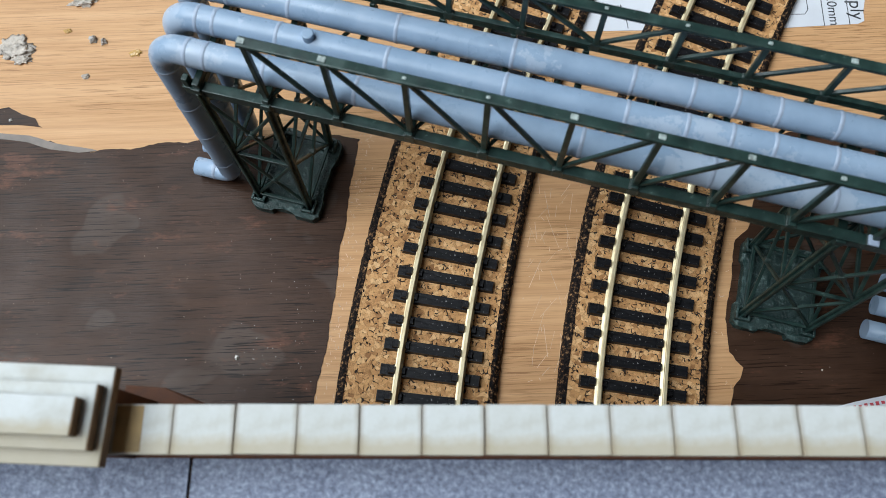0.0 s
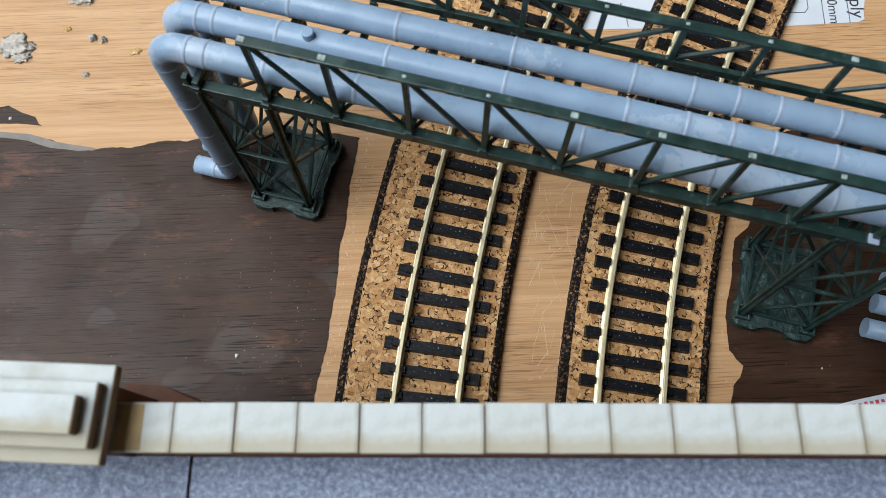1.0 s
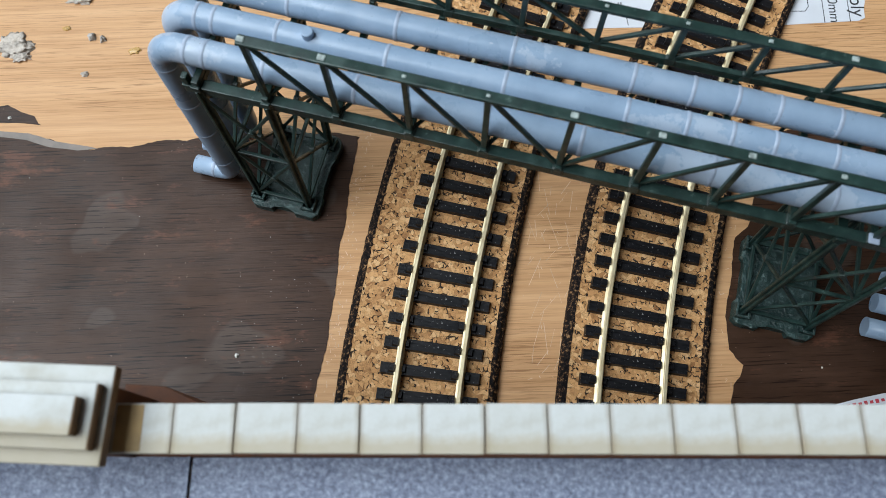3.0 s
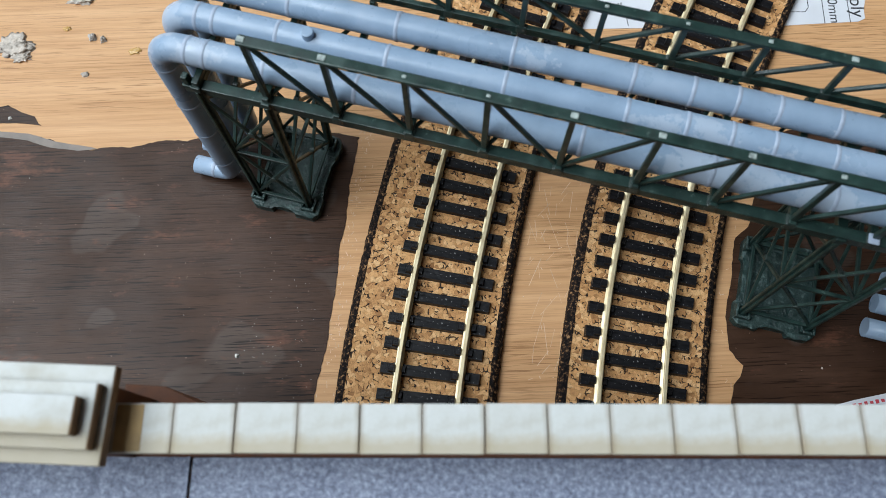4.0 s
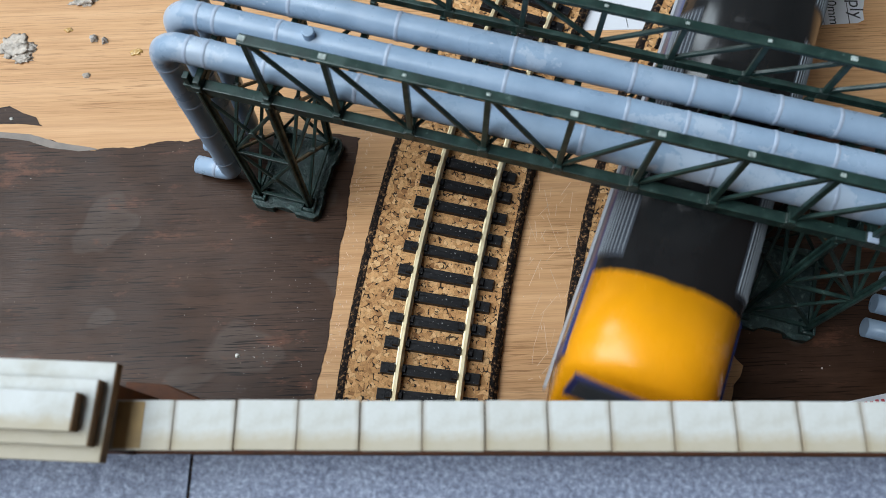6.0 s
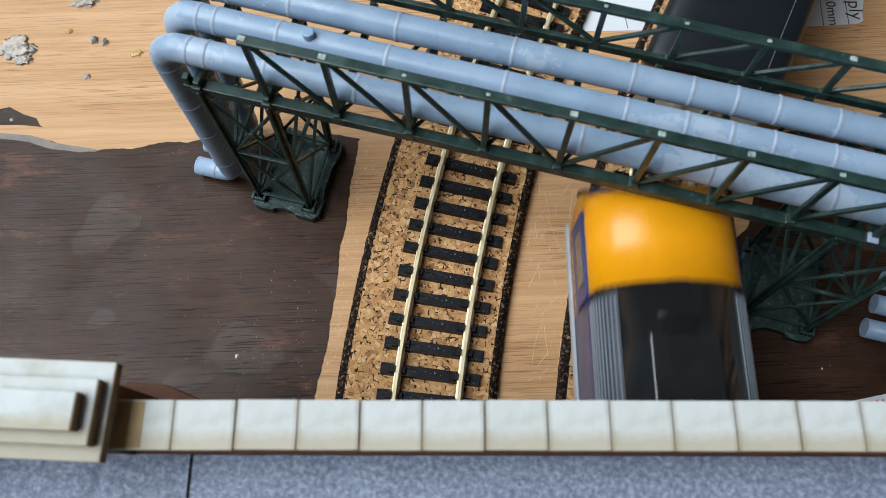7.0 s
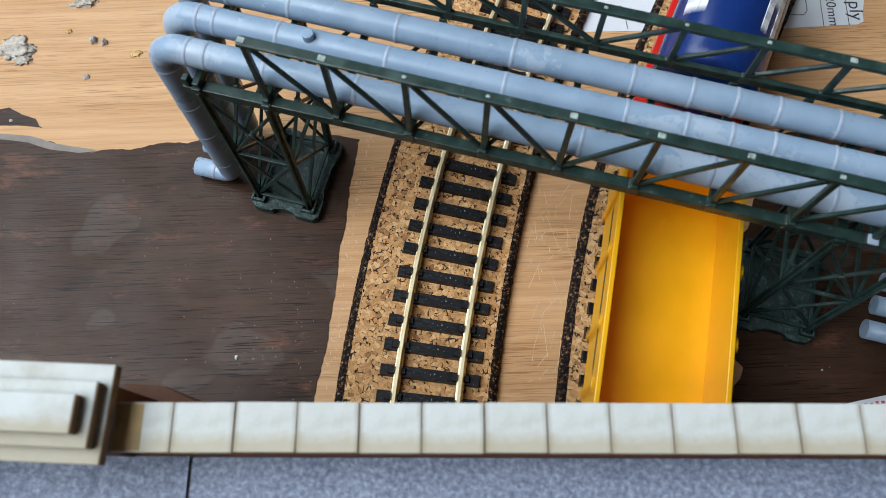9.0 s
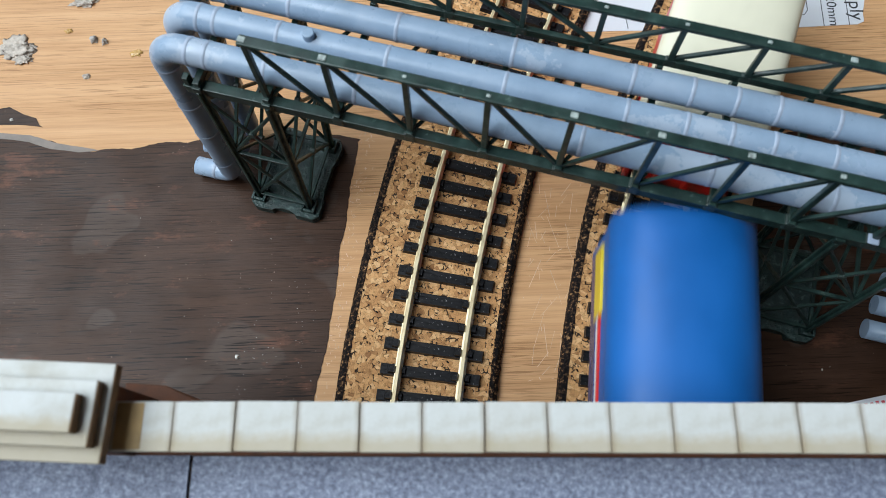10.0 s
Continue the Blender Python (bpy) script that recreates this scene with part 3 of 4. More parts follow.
def girder(bridge, v, low, top, shift, k, droop=0.0):
    """One lattice girder; k is the breadth of its members against the front one."""
    def sag(u):
        return droop * max(0.0, (-34.0 - u) / 53.0)

    e0, e1 = -88.0, -34.0
    part("bottom_chord", bar(box(B(), e1, 87, v - 1.3 * k, v + 1.3 * k, low + 0.7, low + 1.5, 0.2), (e0, v, low + 1.1 - sag(e0)), (e1 + 0.1, v, low + 1.1), 2.6 * k, 0.8, 0.2), GREEN, bridge)
    part("chord_web", bar(box(B(), e1, 87, v - 0.9 * k, v - 0.1, low - 2.2 * k, low + 0.8, 0.15), (e0, v - 0.5 * k, low + 0.8 - (1.5 + 1.1 * (k - 1)) - sag(e0)), (e1 + 0.1, v - 0.5 * k, low + 0.8 - (1.5 + 1.1 * (k - 1))), 0.85 * k, 3.0 * k, 0.15), GREEN, bridge)
    part("top_chord", box(box(B(), -68.3, 68.3, v - 1.2, v + 1.2, top - 0.5, top + 0.4, 0.3), -68.2, 68.2, v - 0.4, v + 0.4, top - 1.7, top - 0.4, 0.15), GREEN, bridge)
    rnd = random.Random(int(v) + 2)
    for n in range(9):
        u = (n - 4) * PITCH + shift
        part("post", box(B(), u - 0.65, u + 0.65, v - 0.6, v + 0.6, low + 1.4 - sag(u), top - 0.4, 0.2), GREEN, bridge)
        part("node_plate", box(B(), u - 1.3, u + 1.3, v - 1.4 * k, v + 1.4 * k, low - 0.9 - sag(u), low + 1.9 - sag(u), 0.4), NODE, bridge, "rubbed joint plate")
        q = rnd.uniform(0.4, 0.85)
        part("rivet_plate", box(B(), u - q, u + q, v - q * 0.8, v + q * 0.8, top + 0.3, top + 0.62, 0.2), CHIP, bridge, "pale scuffed joint on the top chord")
        if n < 8:
            a, b = (top - 1.0, low + 2.0 - sag(u + PITCH)) if n < 4 else (low + 2.0, top - 1.0)
            part("diagonal", bar(B(), (u + 0.6, v, a), (u + PITCH - 0.6, v, b), 1.05, 0.9, 0.2, (0, 1, 0)), GREEN, bridge)


def tower(bridge, u0, u1, mirror):
    tw = part("support_tower", tower_base(u0, u1), GREEN_BASE, bridge, "dark green trestle tower on a textured rectangular base")
    ua, ub, va, vb = u0 + 2.2, u1 - (2.2 if mirror else 3.5), -3.5, 17.0
    top = Z_LOW - 2.0
    va_t, vb_t = -0.6, 23.5
    lean = {ua: 0.0 if mirror else -2.2, ub: 0.0 if mirror else -0.6}
    legs = [(ua, va, va_t), (ub, va, va_t), (ua, vb, vb_t), (ub, vb, vb_t)]
    for u, v, vt in legs:
        bm = bar(B(), (u, v, 3.0), (u + lean[u], vt, top), 2.4, 0.8, 0.15, (0, 1, 0))
        bar(bm, (u, v, 3.0), (u + lean[u], vt, top), 0.8, 2.4, 0.15, (0, 1, 0))
        part("leg", bm, GREEN, tw)

    def at(u, f, back):
        v = (vb + (vb_t - vb) * f) if back else (va + (va_t - va) * f)
        return (u + lean[u] * f, v, 3.0 + (top - 3.0) * f)

    for f0, f1 in ((0.04, 0.48), (0.48, 0.93)):
        for back in (False, True):
            part("brace", bar(B(), at(ua, f0, back), at(ub, f1, back), 0.9, 0.8, 0.15, (0, 1, 0)), GREEN, tw)
            part("brace", bar(B(), at(ub, f0, back), at(ua, f1, back), 0.9, 0.8, 0.15, (0, 1, 0)), GREEN, tw)
            part("strut", bar(B(), at(ua, f0, back), at(ub, f0, back), 1.0, 0.9, 0.15), GREEN, tw)
            mid = [(p + q) / 2 for p, q in zip(at(ua, f0, back), at(ub, f1, back))]
            part("gusset", cylinder(B(), mid, 1.0, 1.5, "Y", 12, 0.2), NODE, tw, "rubbed joint plate")
        for u in (ua, ub):
            part("brace", bar(B(), at(u, f0, False), at(u, f1, True), 0.9, 0.8, 0.15), GREEN, tw)
            part("brace", bar(B(), at(u, f0, True), at(u, f1, False), 0.9, 0.8, 0.15), GREEN, tw)
            part("strut", bar(B(), at(u, f0, False), at(u, f0, True), 1.0, 0.9, 0.15), GREEN, tw)
            mid = [(p + q) / 2 for p, q in zip(at(u, f0, False), at(u, f1, True))]
            part("gusset", cylinder(B(), mid, 1.0, 1.5, "X", 12, 0.2), NODE, tw, "rubbed joint plate")
    for u in (ua, ub):
        part("cap_beam", box(B(), u + lean[u] - 1.1, u + lean[u] + 1.1, -1.6, V_BACK + 0.6, top - 0.2, Z_LOW - 0.2, 0.2), GREEN, tw)


def tower_base(u0, u1):
    rnd = random.Random(int(u0))
    out = []
    v0, v1 = -7.2, 20.0
    corners = [(u0 + 1.5, v0), (u0 + 7, v0), (u0 + 7.6, v0 + 1.2), (u1 - 7.6, v0 + 1.2), (u1 - 7, v0), (u1 - 1.5, v0), (u1, v0 + 1.5), (u1, v0 + 7), (u1 - 0.9, v0 + 8), (u1 - 0.9, v1 - 8), (u1, v1 - 7), (u1, v1 - 1.5),
               (u1 - 1.5, v1), (u1 - 7, v1), (u1 - 7.6, v1 - 1.0), (u0 + 7.6, v1 - 1.0), (u0 + 7, v1), (u0 + 1.5, v1), (u0, v1 - 1.5), (u0, v1 - 7), (u0 + 0.9, v1 - 8), (u0 + 0.9, v0 + 8), (u0, v0 + 7), (u0, v0 + 1.5)]
    for (a, b), (c, d) in zip(corners, corners[1:] + corners[:1]):
        k = max(1, int(math.hypot(c - a, d - b) / 1.6))
        for j in range(k):
            out.append((a + (c - a) * j / k + rnd.uniform(-0.12, 0.12), b + (d - b) * j / k + rnd.uniform(-0.12, 0.12)))
    bm = slab(B(), out, 0.16, 3.2, 0.5)
    for u in (u0 + 2.2, u1 - (2.2 if u0 > 0 else 3.5)):
        for v in (-3.5, 17.0):
            for a0, a1, b0, b1 in ((-2.1, -1.3, -2.1, 2.1), (1.3, 2.1, -2.1, 2.1), (-1.3, 1.3, -2.1, -1.3), (-1.3, 1.3, 1.3, 2.1)):
                box(bm, u + a0, u + a1, v + b0, v + b1, 3.0, 4.9, 0.2)
    return bm


NODE = plastic("rubbed_green_plastic", (0.030, 0.050, 0.044), 0.4, 0.4, (0.32, 0.24, 0.22), 420, 0.4)
CHIP = plastic("chipped_pale_plastic", (0.36, 0.42, 0.40), 0.4, 0.5, (0.62, 0.66, 0.66), 700, 0.4)


def pipe_bridge():
    bridge = empty("pipe_bridge", BRIDGE, "dark green plastic lattice girder bridge that carries pipes over the tracks", "pipe bridge")
    girder(bridge, 0.3, Z_LOW - 1.1, Z_TOP, 0.0, 1.0, 1.3)
    girder(bridge, V_BACK, 65.6, 79.6, 1.5, 0.5)
    for v in (4.4, V_BACK - 3.0):
        part("stringer", box(B(), -86, 86, v - 0.7, v + 0.7, Z_LOW + 0.2, Z_LOW + 1.4, 0.2), GREEN, bridge)
    for k in range(-1, 10):
        u = max(-86, min(86, (k - 4) * PITCH))
        part("cross_beam", box(box(B(), u - 0.8, u + 0.8, -1.0, V_BACK + 1.0, Z_LOW - 0.4, Z_LOW + 1.3, 0.2), u - 0.7, u + 0.7, V_BACK - 0.7, V_BACK + 0.7, Z_LOW + 1.2, 64.2, 0.15), GREEN, bridge)
        if -1 < k < 8:
            part("deck_brace", bar(B(), (u + 0.5, 1, Z_LOW + 0.2), (u + PITCH - 0.5, V_BACK - 1, Z_LOW + 0.2), 0.9, 0.7, 0.15), GREEN, bridge)
    for u in (-86.6, 86.6):
        part("end_lug", box(B(), u - 0.7, u + 0.7, -0.9, 0.9, Z_LOW - 0.6, Z_LOW + 2.4, 0.2), GREEN, bridge)
    tower(bridge, -84.4, -63.4, False)
    tower(bridge, 59.3, 81.7, True)
    # pale blue-grey drop of paint on the front chord at the far end
    part("paint_chip", box(B(), 88 - 22.0, 88 - 19.6, -1.5, 0.9, Z_LOW + 1.5, Z_LOW + 2.0, 0.3), RING, bridge, "pale blue paint mark")
    return bridge


def arc_points(c, r, a0, a1, v, n=12):
    return [(c[0] + r * math.cos(a0 + (a1 - a0) * k / n), v, c[1] + r * math.sin(a0 + (a1 - a0) * k / n)) for k in range(n + 1)]


def pipe(v, zc, rings, label):
    """A pipe along the bridge, bent down at both ends, with an outward stub at the ground."""
    ob = empty("pipe", BRIDGE, label, "pipe", "pipes on the bridge")
    R, r, ue, ur, foot = 6.5, 3.3, 94.6, 107.0 + (v - 4.9) * 0.22, v * 0.86 - 3.4
    uf = ue - 2.6
    left = [(-uf - 11.8, foot, 3.6)] + arc_points((-uf - 4.6, 8.2), 4.6, -math.pi / 2, 0, foot)
    left += arc_points((-ue + R, zc - R), R, math.pi, math.pi / 2, v, 14)
    right = [(ur - R + R * math.sin(a), v, zc - R + R * math.cos(a)) for a in [math.pi / 2 * k / 14 for k in range(15)]]
    right += [(ur - 4.6 + 4.6 * math.cos(a), foot, 8.2 - 4.6 * math.sin(a)) for a in [math.pi / 2 * k / 12 for k in range(13)]] + [(ur - 12.0, foot, 3.6)]
    stub = 2.75
    radii = [stub] * 10 + [stub + (r - stub) * k / 4 for k in range(4)]
    radii = radii + [r] * (len(left) + len(right) - 2 * len(radii)) + radii[::-1]
    part("tube", tube(B(), left + right, radii, 28), PIPE, ob)
    path_marks = [((u, v, zc), "X") for u in rings]
    for f in (0.12, 0.42, 0.68, 0.98):
        path_marks.append(((-uf + (uf - ue) * f, foot + (v - foot) * f, 8.2 + (zc - R - 8.2) * f), "Z"))
    path_marks.append(((-uf - 5.6, foot, 3.6), "X"))
    for at, ax in path_marks:
        bm = B()
        d = Vector((0.4, 0, 0)) if ax == "X" else Vector((0, 0, 0.4))
        p = Vector(at)
        q = stub if at[2] < 5 else r
        tube(bm, [p - d * 1.2, p - d * 0.6, p + d * 0.6, p + d * 1.2], [q + 0.02, q + 0.13, q + 0.13, q + 0.02], 28, False)
        part("joint_ring", bm, RING, ob, "pale raised joint line")
    return ob


RINGS = (-86.9, -82.8, -67.8, -42.3, -15.6, 11.2, 24.2, 33.8, 42.8, 55.5, 82.8, 86.9)
pipe_bridge()
pipe(4.9, 66.0, (-86.2, -81.8, -67.8, -46.7, -17.3, 3.3, 31.1, 56.3, 82.8), "grey plastic pipe with raised joints, bent down at both ends")
pipe_two = pipe(13.8, 66.0, RINGS, "worn grey plastic pipe with a small valve stub")
pipe(22.6, 66.0, RINGS, "blue-grey plastic pipe lying along the bridge")
part("valve_stub", cylinder(B(), (-60.3, 13.4, 69.6), 1.4, 2.4, "Z", 20, 0.3), PIPE, pipe_two, "round moulded stub on the pipe")

# ------------------------------------------------------------ road bridge parapet
WALL = place(-47.0, 17.0, 0, -2.1)
PAR_TOP, ROAD_Z = 85.0, 72.0


# raw tan card, with the shadow of the pier mixed into the colour
TAN = plastic("tan_shaded_card", (0.40, 0.27, 0.12), 0.7, 0.25, (0.55, 0.45, 0.28), 200, 0.2)


def parapet():
    wall = empty("parapet_wall", WALL, "card-built parapet of a road bridge with cream coping stones", "parapet wall")
    part("wall_core", box(B(), -40, 190, -7.4, -0.8, 40, PAR_TOP - 1.6, 0.1), BRICK_CARD, wall, "red-brown card wall under the coping")
    rnd = random.Random(4)
    me = mesh_of("coping_stone", box(B(), -5.13, 5.13, -4.1, 4.1, -0.9, 0.9, 0.14), COPING)
    for k in range(-3, 18):
        share("coping_stone", me, wall, place(63.6 + (k - 5.5) * 10.43 + rnd.uniform(-0.06, 0.06), -4.1 + rnd.uniform(-0.07, 0.07), PAR_TOP - 0.9 + rnd.uniform(-0.05, 0.05), rnd.uniform(-0.25, 0.25)))
    part("coping_bed", box(B(), -40, 190, -7.9, -0.3, PAR_TOP - 1.9, PAR_TOP - 1.1), BURNT, wall, "scorched brown joint bed")
    # thin slab that paints bare card and pier shadow onto the first coping stone
    part("brown_stain", box(B(), -8.6, -4.0, -7.9, -0.3, PAR_TOP - 0.1, PAR_TOP + 0.07, 0.05), TAN, wall, "tan card coping end with the pier shadow in its colour")
    # girder side of the road bridge below the parapet, resting on abutments beside the tracks
    part("bridge_girder", box(B(), -75, 190, -8.2, -1.0, 66, 73, 0.3), BRICK_CARD, wall)
    for a0, a1 in ((-40, -18), (58.5, 74), (150, 176)):
        part("abutment", box(B(), a0, a1, -60, -2.0, 0.1, 66.0, 0.4), BRICK_CARD, wall)
    return wall


def pier():
    p = empty("parapet_pier", WALL @ place(-6.1, 0, 0, -2.3), "stepped cream card pier cap at the end of the parapet", "pier cap")
    part("pier_shaft", box(B(), -34, -3.0, -8.5, 2.5, 0.1, 88.0, 0.2), BRICK_CARD, p, "red-brown card pier")
    part("cap_slab", box(B(), -54, -1.5, -10.6, 5.3, 88.0, 90.4, 0.2), CAP_CARD, p)
    part("cap_slab", box(B(), -52, -2.9, -8.3, 2.2, 90.4, 92.8, 0.2), CAP_CARD, p)
    part("cap_slab", box(B(), -50, -4.9, -6.3, -0.2, 92.8, 95.2, 0.2), CAP_CARD, p)
    bm = B()
    for x0, x1, y0, y1, z in ((-1.52, -1.4, -10.5, 5.2, 88.1), (-2.92, -2.75, -8.2, 2.1, 90.5), (-4.92, -4.75, -6.2, -0.3, 92.9)):
        box(bm, x0, x1, y0, y1, z, z + 2.2)
    part("scorched_edge", bm, BURNT, p, "laser-scorched brown edges of the card layers")
    # sloping wing wall that leaves the pier
    wing = [(-10, 2.0), (-10, 5.4), (-2, 5.2), (9.5, 0.6), (4, -0.5)]
    part("wing_wall", slab(B(), wing, 20, 66, 0.3), BRICK_CARD, p, "red-brown wing wall")
    return p


parapet()
pier()
road = tagged(empty("road_deck", WALL, "blue-grey abrasive-paper road surface behind the parapet", "road", kind="structure"))
part("road_sheet", box(B(), 0.75, 190, -60, -8.3, ROAD_Z - 0.6, ROAD_Z), ROAD, road)
part("road_sheet", box(B(), -75, 0.35, -60, -8.0, ROAD_Z - 0.2, ROAD_Z + 0.5), ROAD, road)
part("road_deck_board", box(B(), -75, 190, -60, -9.2, 66, ROAD_Z - 0.7), BURNT, road, "brown card deck under the road sheets")

# ------------------------------------------------------------ paper label, leaflet, glue and crumbs
label = tagged(part("paper_label", slab(B(), ragged([(46, 143.4, 0.1), (70, 142.9, 0.1), (113, 142.0, 0.1), (137.5, 142.6, 0.3), (139.8, 143.6, 0.5), (140.2, 147, 0.4), (141.4, 151, 0.2), (148, 176, 0), (50, 181, 0)], 1.0, 0.25, 2), 0, 0.14), PAPER),
               "torn white printed paper label stuck to the board", "paper label")


def writing(text, x, y, size, rz, parent, z=0.17):
    cu = bpy.data.curves.new("lettering", "FONT")
    cu.body, cu.size, cu.extrude = text, size * MM, 0.00001
    cu.align_x, cu.align_y = "CENTER", "CENTER"
    cu.materials.append(INK)
    ob = new("lettering", cu)
    ob.parent = parent
    ob.matrix_basis = place(x, y, z, rz)
    return ob


writing("ply", 138.0, 147.8, 6.4, -93, label)
writing("20mm", 130.2, 148.0, 4.6, -93, label)
for (ax, ay), (bx, by) in (((135.9, 160), (134.9, 142.4)), ((127.7, 160), (126.6, 142.3)), ((122.8, 160), (122.3, 148.6)), ((121.0, 146.9), (100.0, 147.6)), ((122.3, 148.6), (121.0, 146.9)), ((62.4, 149.5), (62.9, 143.9))):
    part("printed_rule", bar(B(), (ax, ay, 0.17), (bx, by, 0.17), 0.22, 0.06, 0), INK, label)
for x, y, l in ((60.4, 151.5, 2.4), (61.3, 152.2, 1.4), (59.4, 150.9, 1.2)):
    part("printed_bar", bar(B(), (x, y - l / 2, 0.17), (x + 0.1, y + l / 2, 0.17), 0.3, 0.06, 0), INK, label)

leaf = tagged(part("paper_leaflet", slab(B(), [(107, 20.8), (112, 21.9), (121, 23.4), (150, 25), (160, -30), (100, -30), (102, 18)], 0.2, 0.9, 0.2), PAPER), "white leaflet with red print lying on the painted board", "leaflet")
red = B()
for k in range(9):
    bar(red, (109.5 + k * 1.6, 20.1 + k * 0.22, 0.95), (110.4 + k * 1.6, 20.2 + k * 0.22, 0.95), 0.8 + 0.3 * (k % 2), 0.08, 0)
bar(red, (108, 17.5, 0.95), (150, 19.5, 0.95), 1.6, 0.08, 0)
part("printed_bar", red, RED_INK, leaf)


def lump(name, x, y, rx, ry, h, seed, material, label_, cat):
    """An irregular flattened blob."""
    bm = B()
    bmesh.ops.create_icosphere(bm, subdivisions=4, radius=1)
    for v in bm.verts:
        n1 = noise.noise(v.co * 1.3 + Vector((seed, 0, 0)))
        n2 = noise.noise(v.co * 3.4 + Vector((0, seed, 0)))
        n3 = noise.noise(v.co * 8.0 + Vector((0, 0, seed)))
        f = 1 + 0.55 * n1 + 0.42 * n2 + 0.22 * n3
        v.co = Vector((v.co.x * rx * f, v.co.y * ry * f, max(-0.4, v.co.z * h * (0.5 + 1.1 * abs(n2) + 0.6 * n3 + 0.5))))
    for f in bm.faces:
        f.smooth = True
    ob = part(name, bm, material)
    ob.matrix_basis = place(x, y, 0.0)
    return tagged(ob, label_, cat)


lump("glue_lump", -137.3, 144.2, 5.8, 4.2, 0.9, 2.0, GLUE, "crusty lump of dried filler on the wood", "glue residue")
lump("glue_lump", -134.0, 140.2, 3.2, 1.9, 0.8, 7.0, GLUE, "flaky remnant of dried filler on the wood", "glue residue")
lump("glue_lump", -116.6, 161.0, 4.0, 1.6, 1.0, 5.0, GLUE, "crusty lump of dried filler on the wood", "glue residue")
GREY_BEAD = plastic("grey_glue_bead", (0.48, 0.44, 0.40), 0.3, 0.3, None, 400, 0.3)
AMBER = plastic("amber_glue_drop", (0.62, 0.38, 0.13), 0.2, 0.2, None, 400, 0.2)
lump("glue_bead", -111.7, 146.6, 1.25, 1.3, 1.2, 3.0, GREY_BEAD, "small grey bead of glue", "glue residue")
lump("glue_bead", -108.2, 145.7, 1.0, 1.1, 1.0, 9.0, GREY_BEAD, "small grey bead of glue", "glue residue")
lump("glue_drop", -112.8, 133.0, 1.3, 1.0, 0.5, 12.0, GLUE, "flat pale drop of glue", "glue residue")
lump("glue_drop", -120.6, 150.3, 1.2, 0.8, 0.4, 15.0, AMBER, "flat amber drop of glue", "glue residue")
lump("glue_drop", -97.5, 141.0, 1.9, 1.2, 0.35, 18.0, AMBER, "flat amber drop of glue", "glue residue")
lump("crumb", -59.3, 40.2, 0.62, 0.55, 0.7, 21.0, CRUMB, "single pale crumb on the brown paint", "crumb")
lump("crumb", 104.9, 31.0, 0.3, 0.3, 0.3, 22.0, CRUMB, "single pale crumb on the brown paint", "crumb")
lump("crumb", -134.7, 118.2, 0.5, 0.5, 0.5, 25.0, CRUMB, "pale crumb on the paint splash", "crumb")
rnd = random.Random(31)
bm = B()
for _ in range(90):
    x, y = (rnd.uniform(-60, -36), rnd.uniform(26, 66)) if rnd.random() < 0.6 else (rnd.uniform(-140, 110), rnd.uniform(28, 150))
    q = rnd.uniform(0.04, 0.12)
    bmesh.ops.create_icosphere(bm, subdivisions=1, radius=q, matrix=Matrix.Translation((x, y, 0.16)))
tagged(part("dust_specks", bm, CRUMB), "scattered pale dust specks on the board", "dust", kind="stuff")
# scratches in the bare veneer between the tracks
bm = B()
for _ in range(46):
    x, y, a, l = rnd.uniform(24, 40), rnd.uniform(30, 90), rnd.uniform(0.7, 1.9), rnd.uniform(2, 11)
    bar(bm, (x, y, 0.01), (x + math.cos(a) * l, y + math.sin(a) * l, 0.01), rnd.uniform(0.06, 0.15), 0.05, 0)
for _ in range(230):
    y = rnd.uniform(26, 112)
    near = rnd.random()
    if near < 0.5:
        x = -36.5 + (y - 27) * 0.142 + rnd.gauss(2.2, 1.5)
    elif near < 0.75:
        x = 80.0 + rnd.uniform(-4.5, 0.5) + max(0, y - 46) * 0.25
    else:
        x = rnd.uniform(21, 45) + (y - 30) * 0.12
    a, l = rnd.choice((0.1, 1.4, 1.7)) + rnd.uniform(-0.6, 0.6), rnd.uniform(0.3, 1.5)
    bar(bm, (x, y, 0.01), (x + math.cos(a) * l, y + math.sin(a) * l, 0.01), rnd.uniform(0.06, 0.2), 0.05, 0)
SCRATCH = plastic("pale_scratch", (0.70, 0.50, 0.34), 0.6, 0.3, None, 300)
tagged(part("scratches", bm, SCRATCH), "fine pale scratches in the veneer", "scratches", kind="stuff")


# ------------------------------------------------------------ rolling stock (x forward, z up from the rail top)
def hoop(x, w, zb, zs, zr, n=12, inset=0.0, sq=0.5, p=0.8):
    """A carriage cross-section: flat sides up to zs, a curved roof up to zr."""
    pts = [(x, -w / 2 + inset, zb), (x, -w / 2, zs)]
    for k in range(1, n):
        a = math.pi * k / n
        c, s = -math.cos(a), math.sin(a)
        pts.append((x, w / 2 * math.copysign(abs(c) ** p, c), zs + (zr - zs) * s ** sq))
    return pts + [(x, w / 2, zs), (x, w / 2 - inset, zb)]


def wheelset(parent, x, r=6.2):
    ws = part("wheelset", cylinder(B(), (x, 0, r), 1.0, 19, "Y", 10), STEEL, parent)
    for y in (-8.2, 8.2):
        bm = cylinder(B(), (x, y, r), r, 2.6, "Y", 28, 0.3)
        cylinder(bm, (x, y * 0.86, r), r + 0.7, 0.8, "Y", 28)
        part("wheel", bm, CHASSIS, ws)


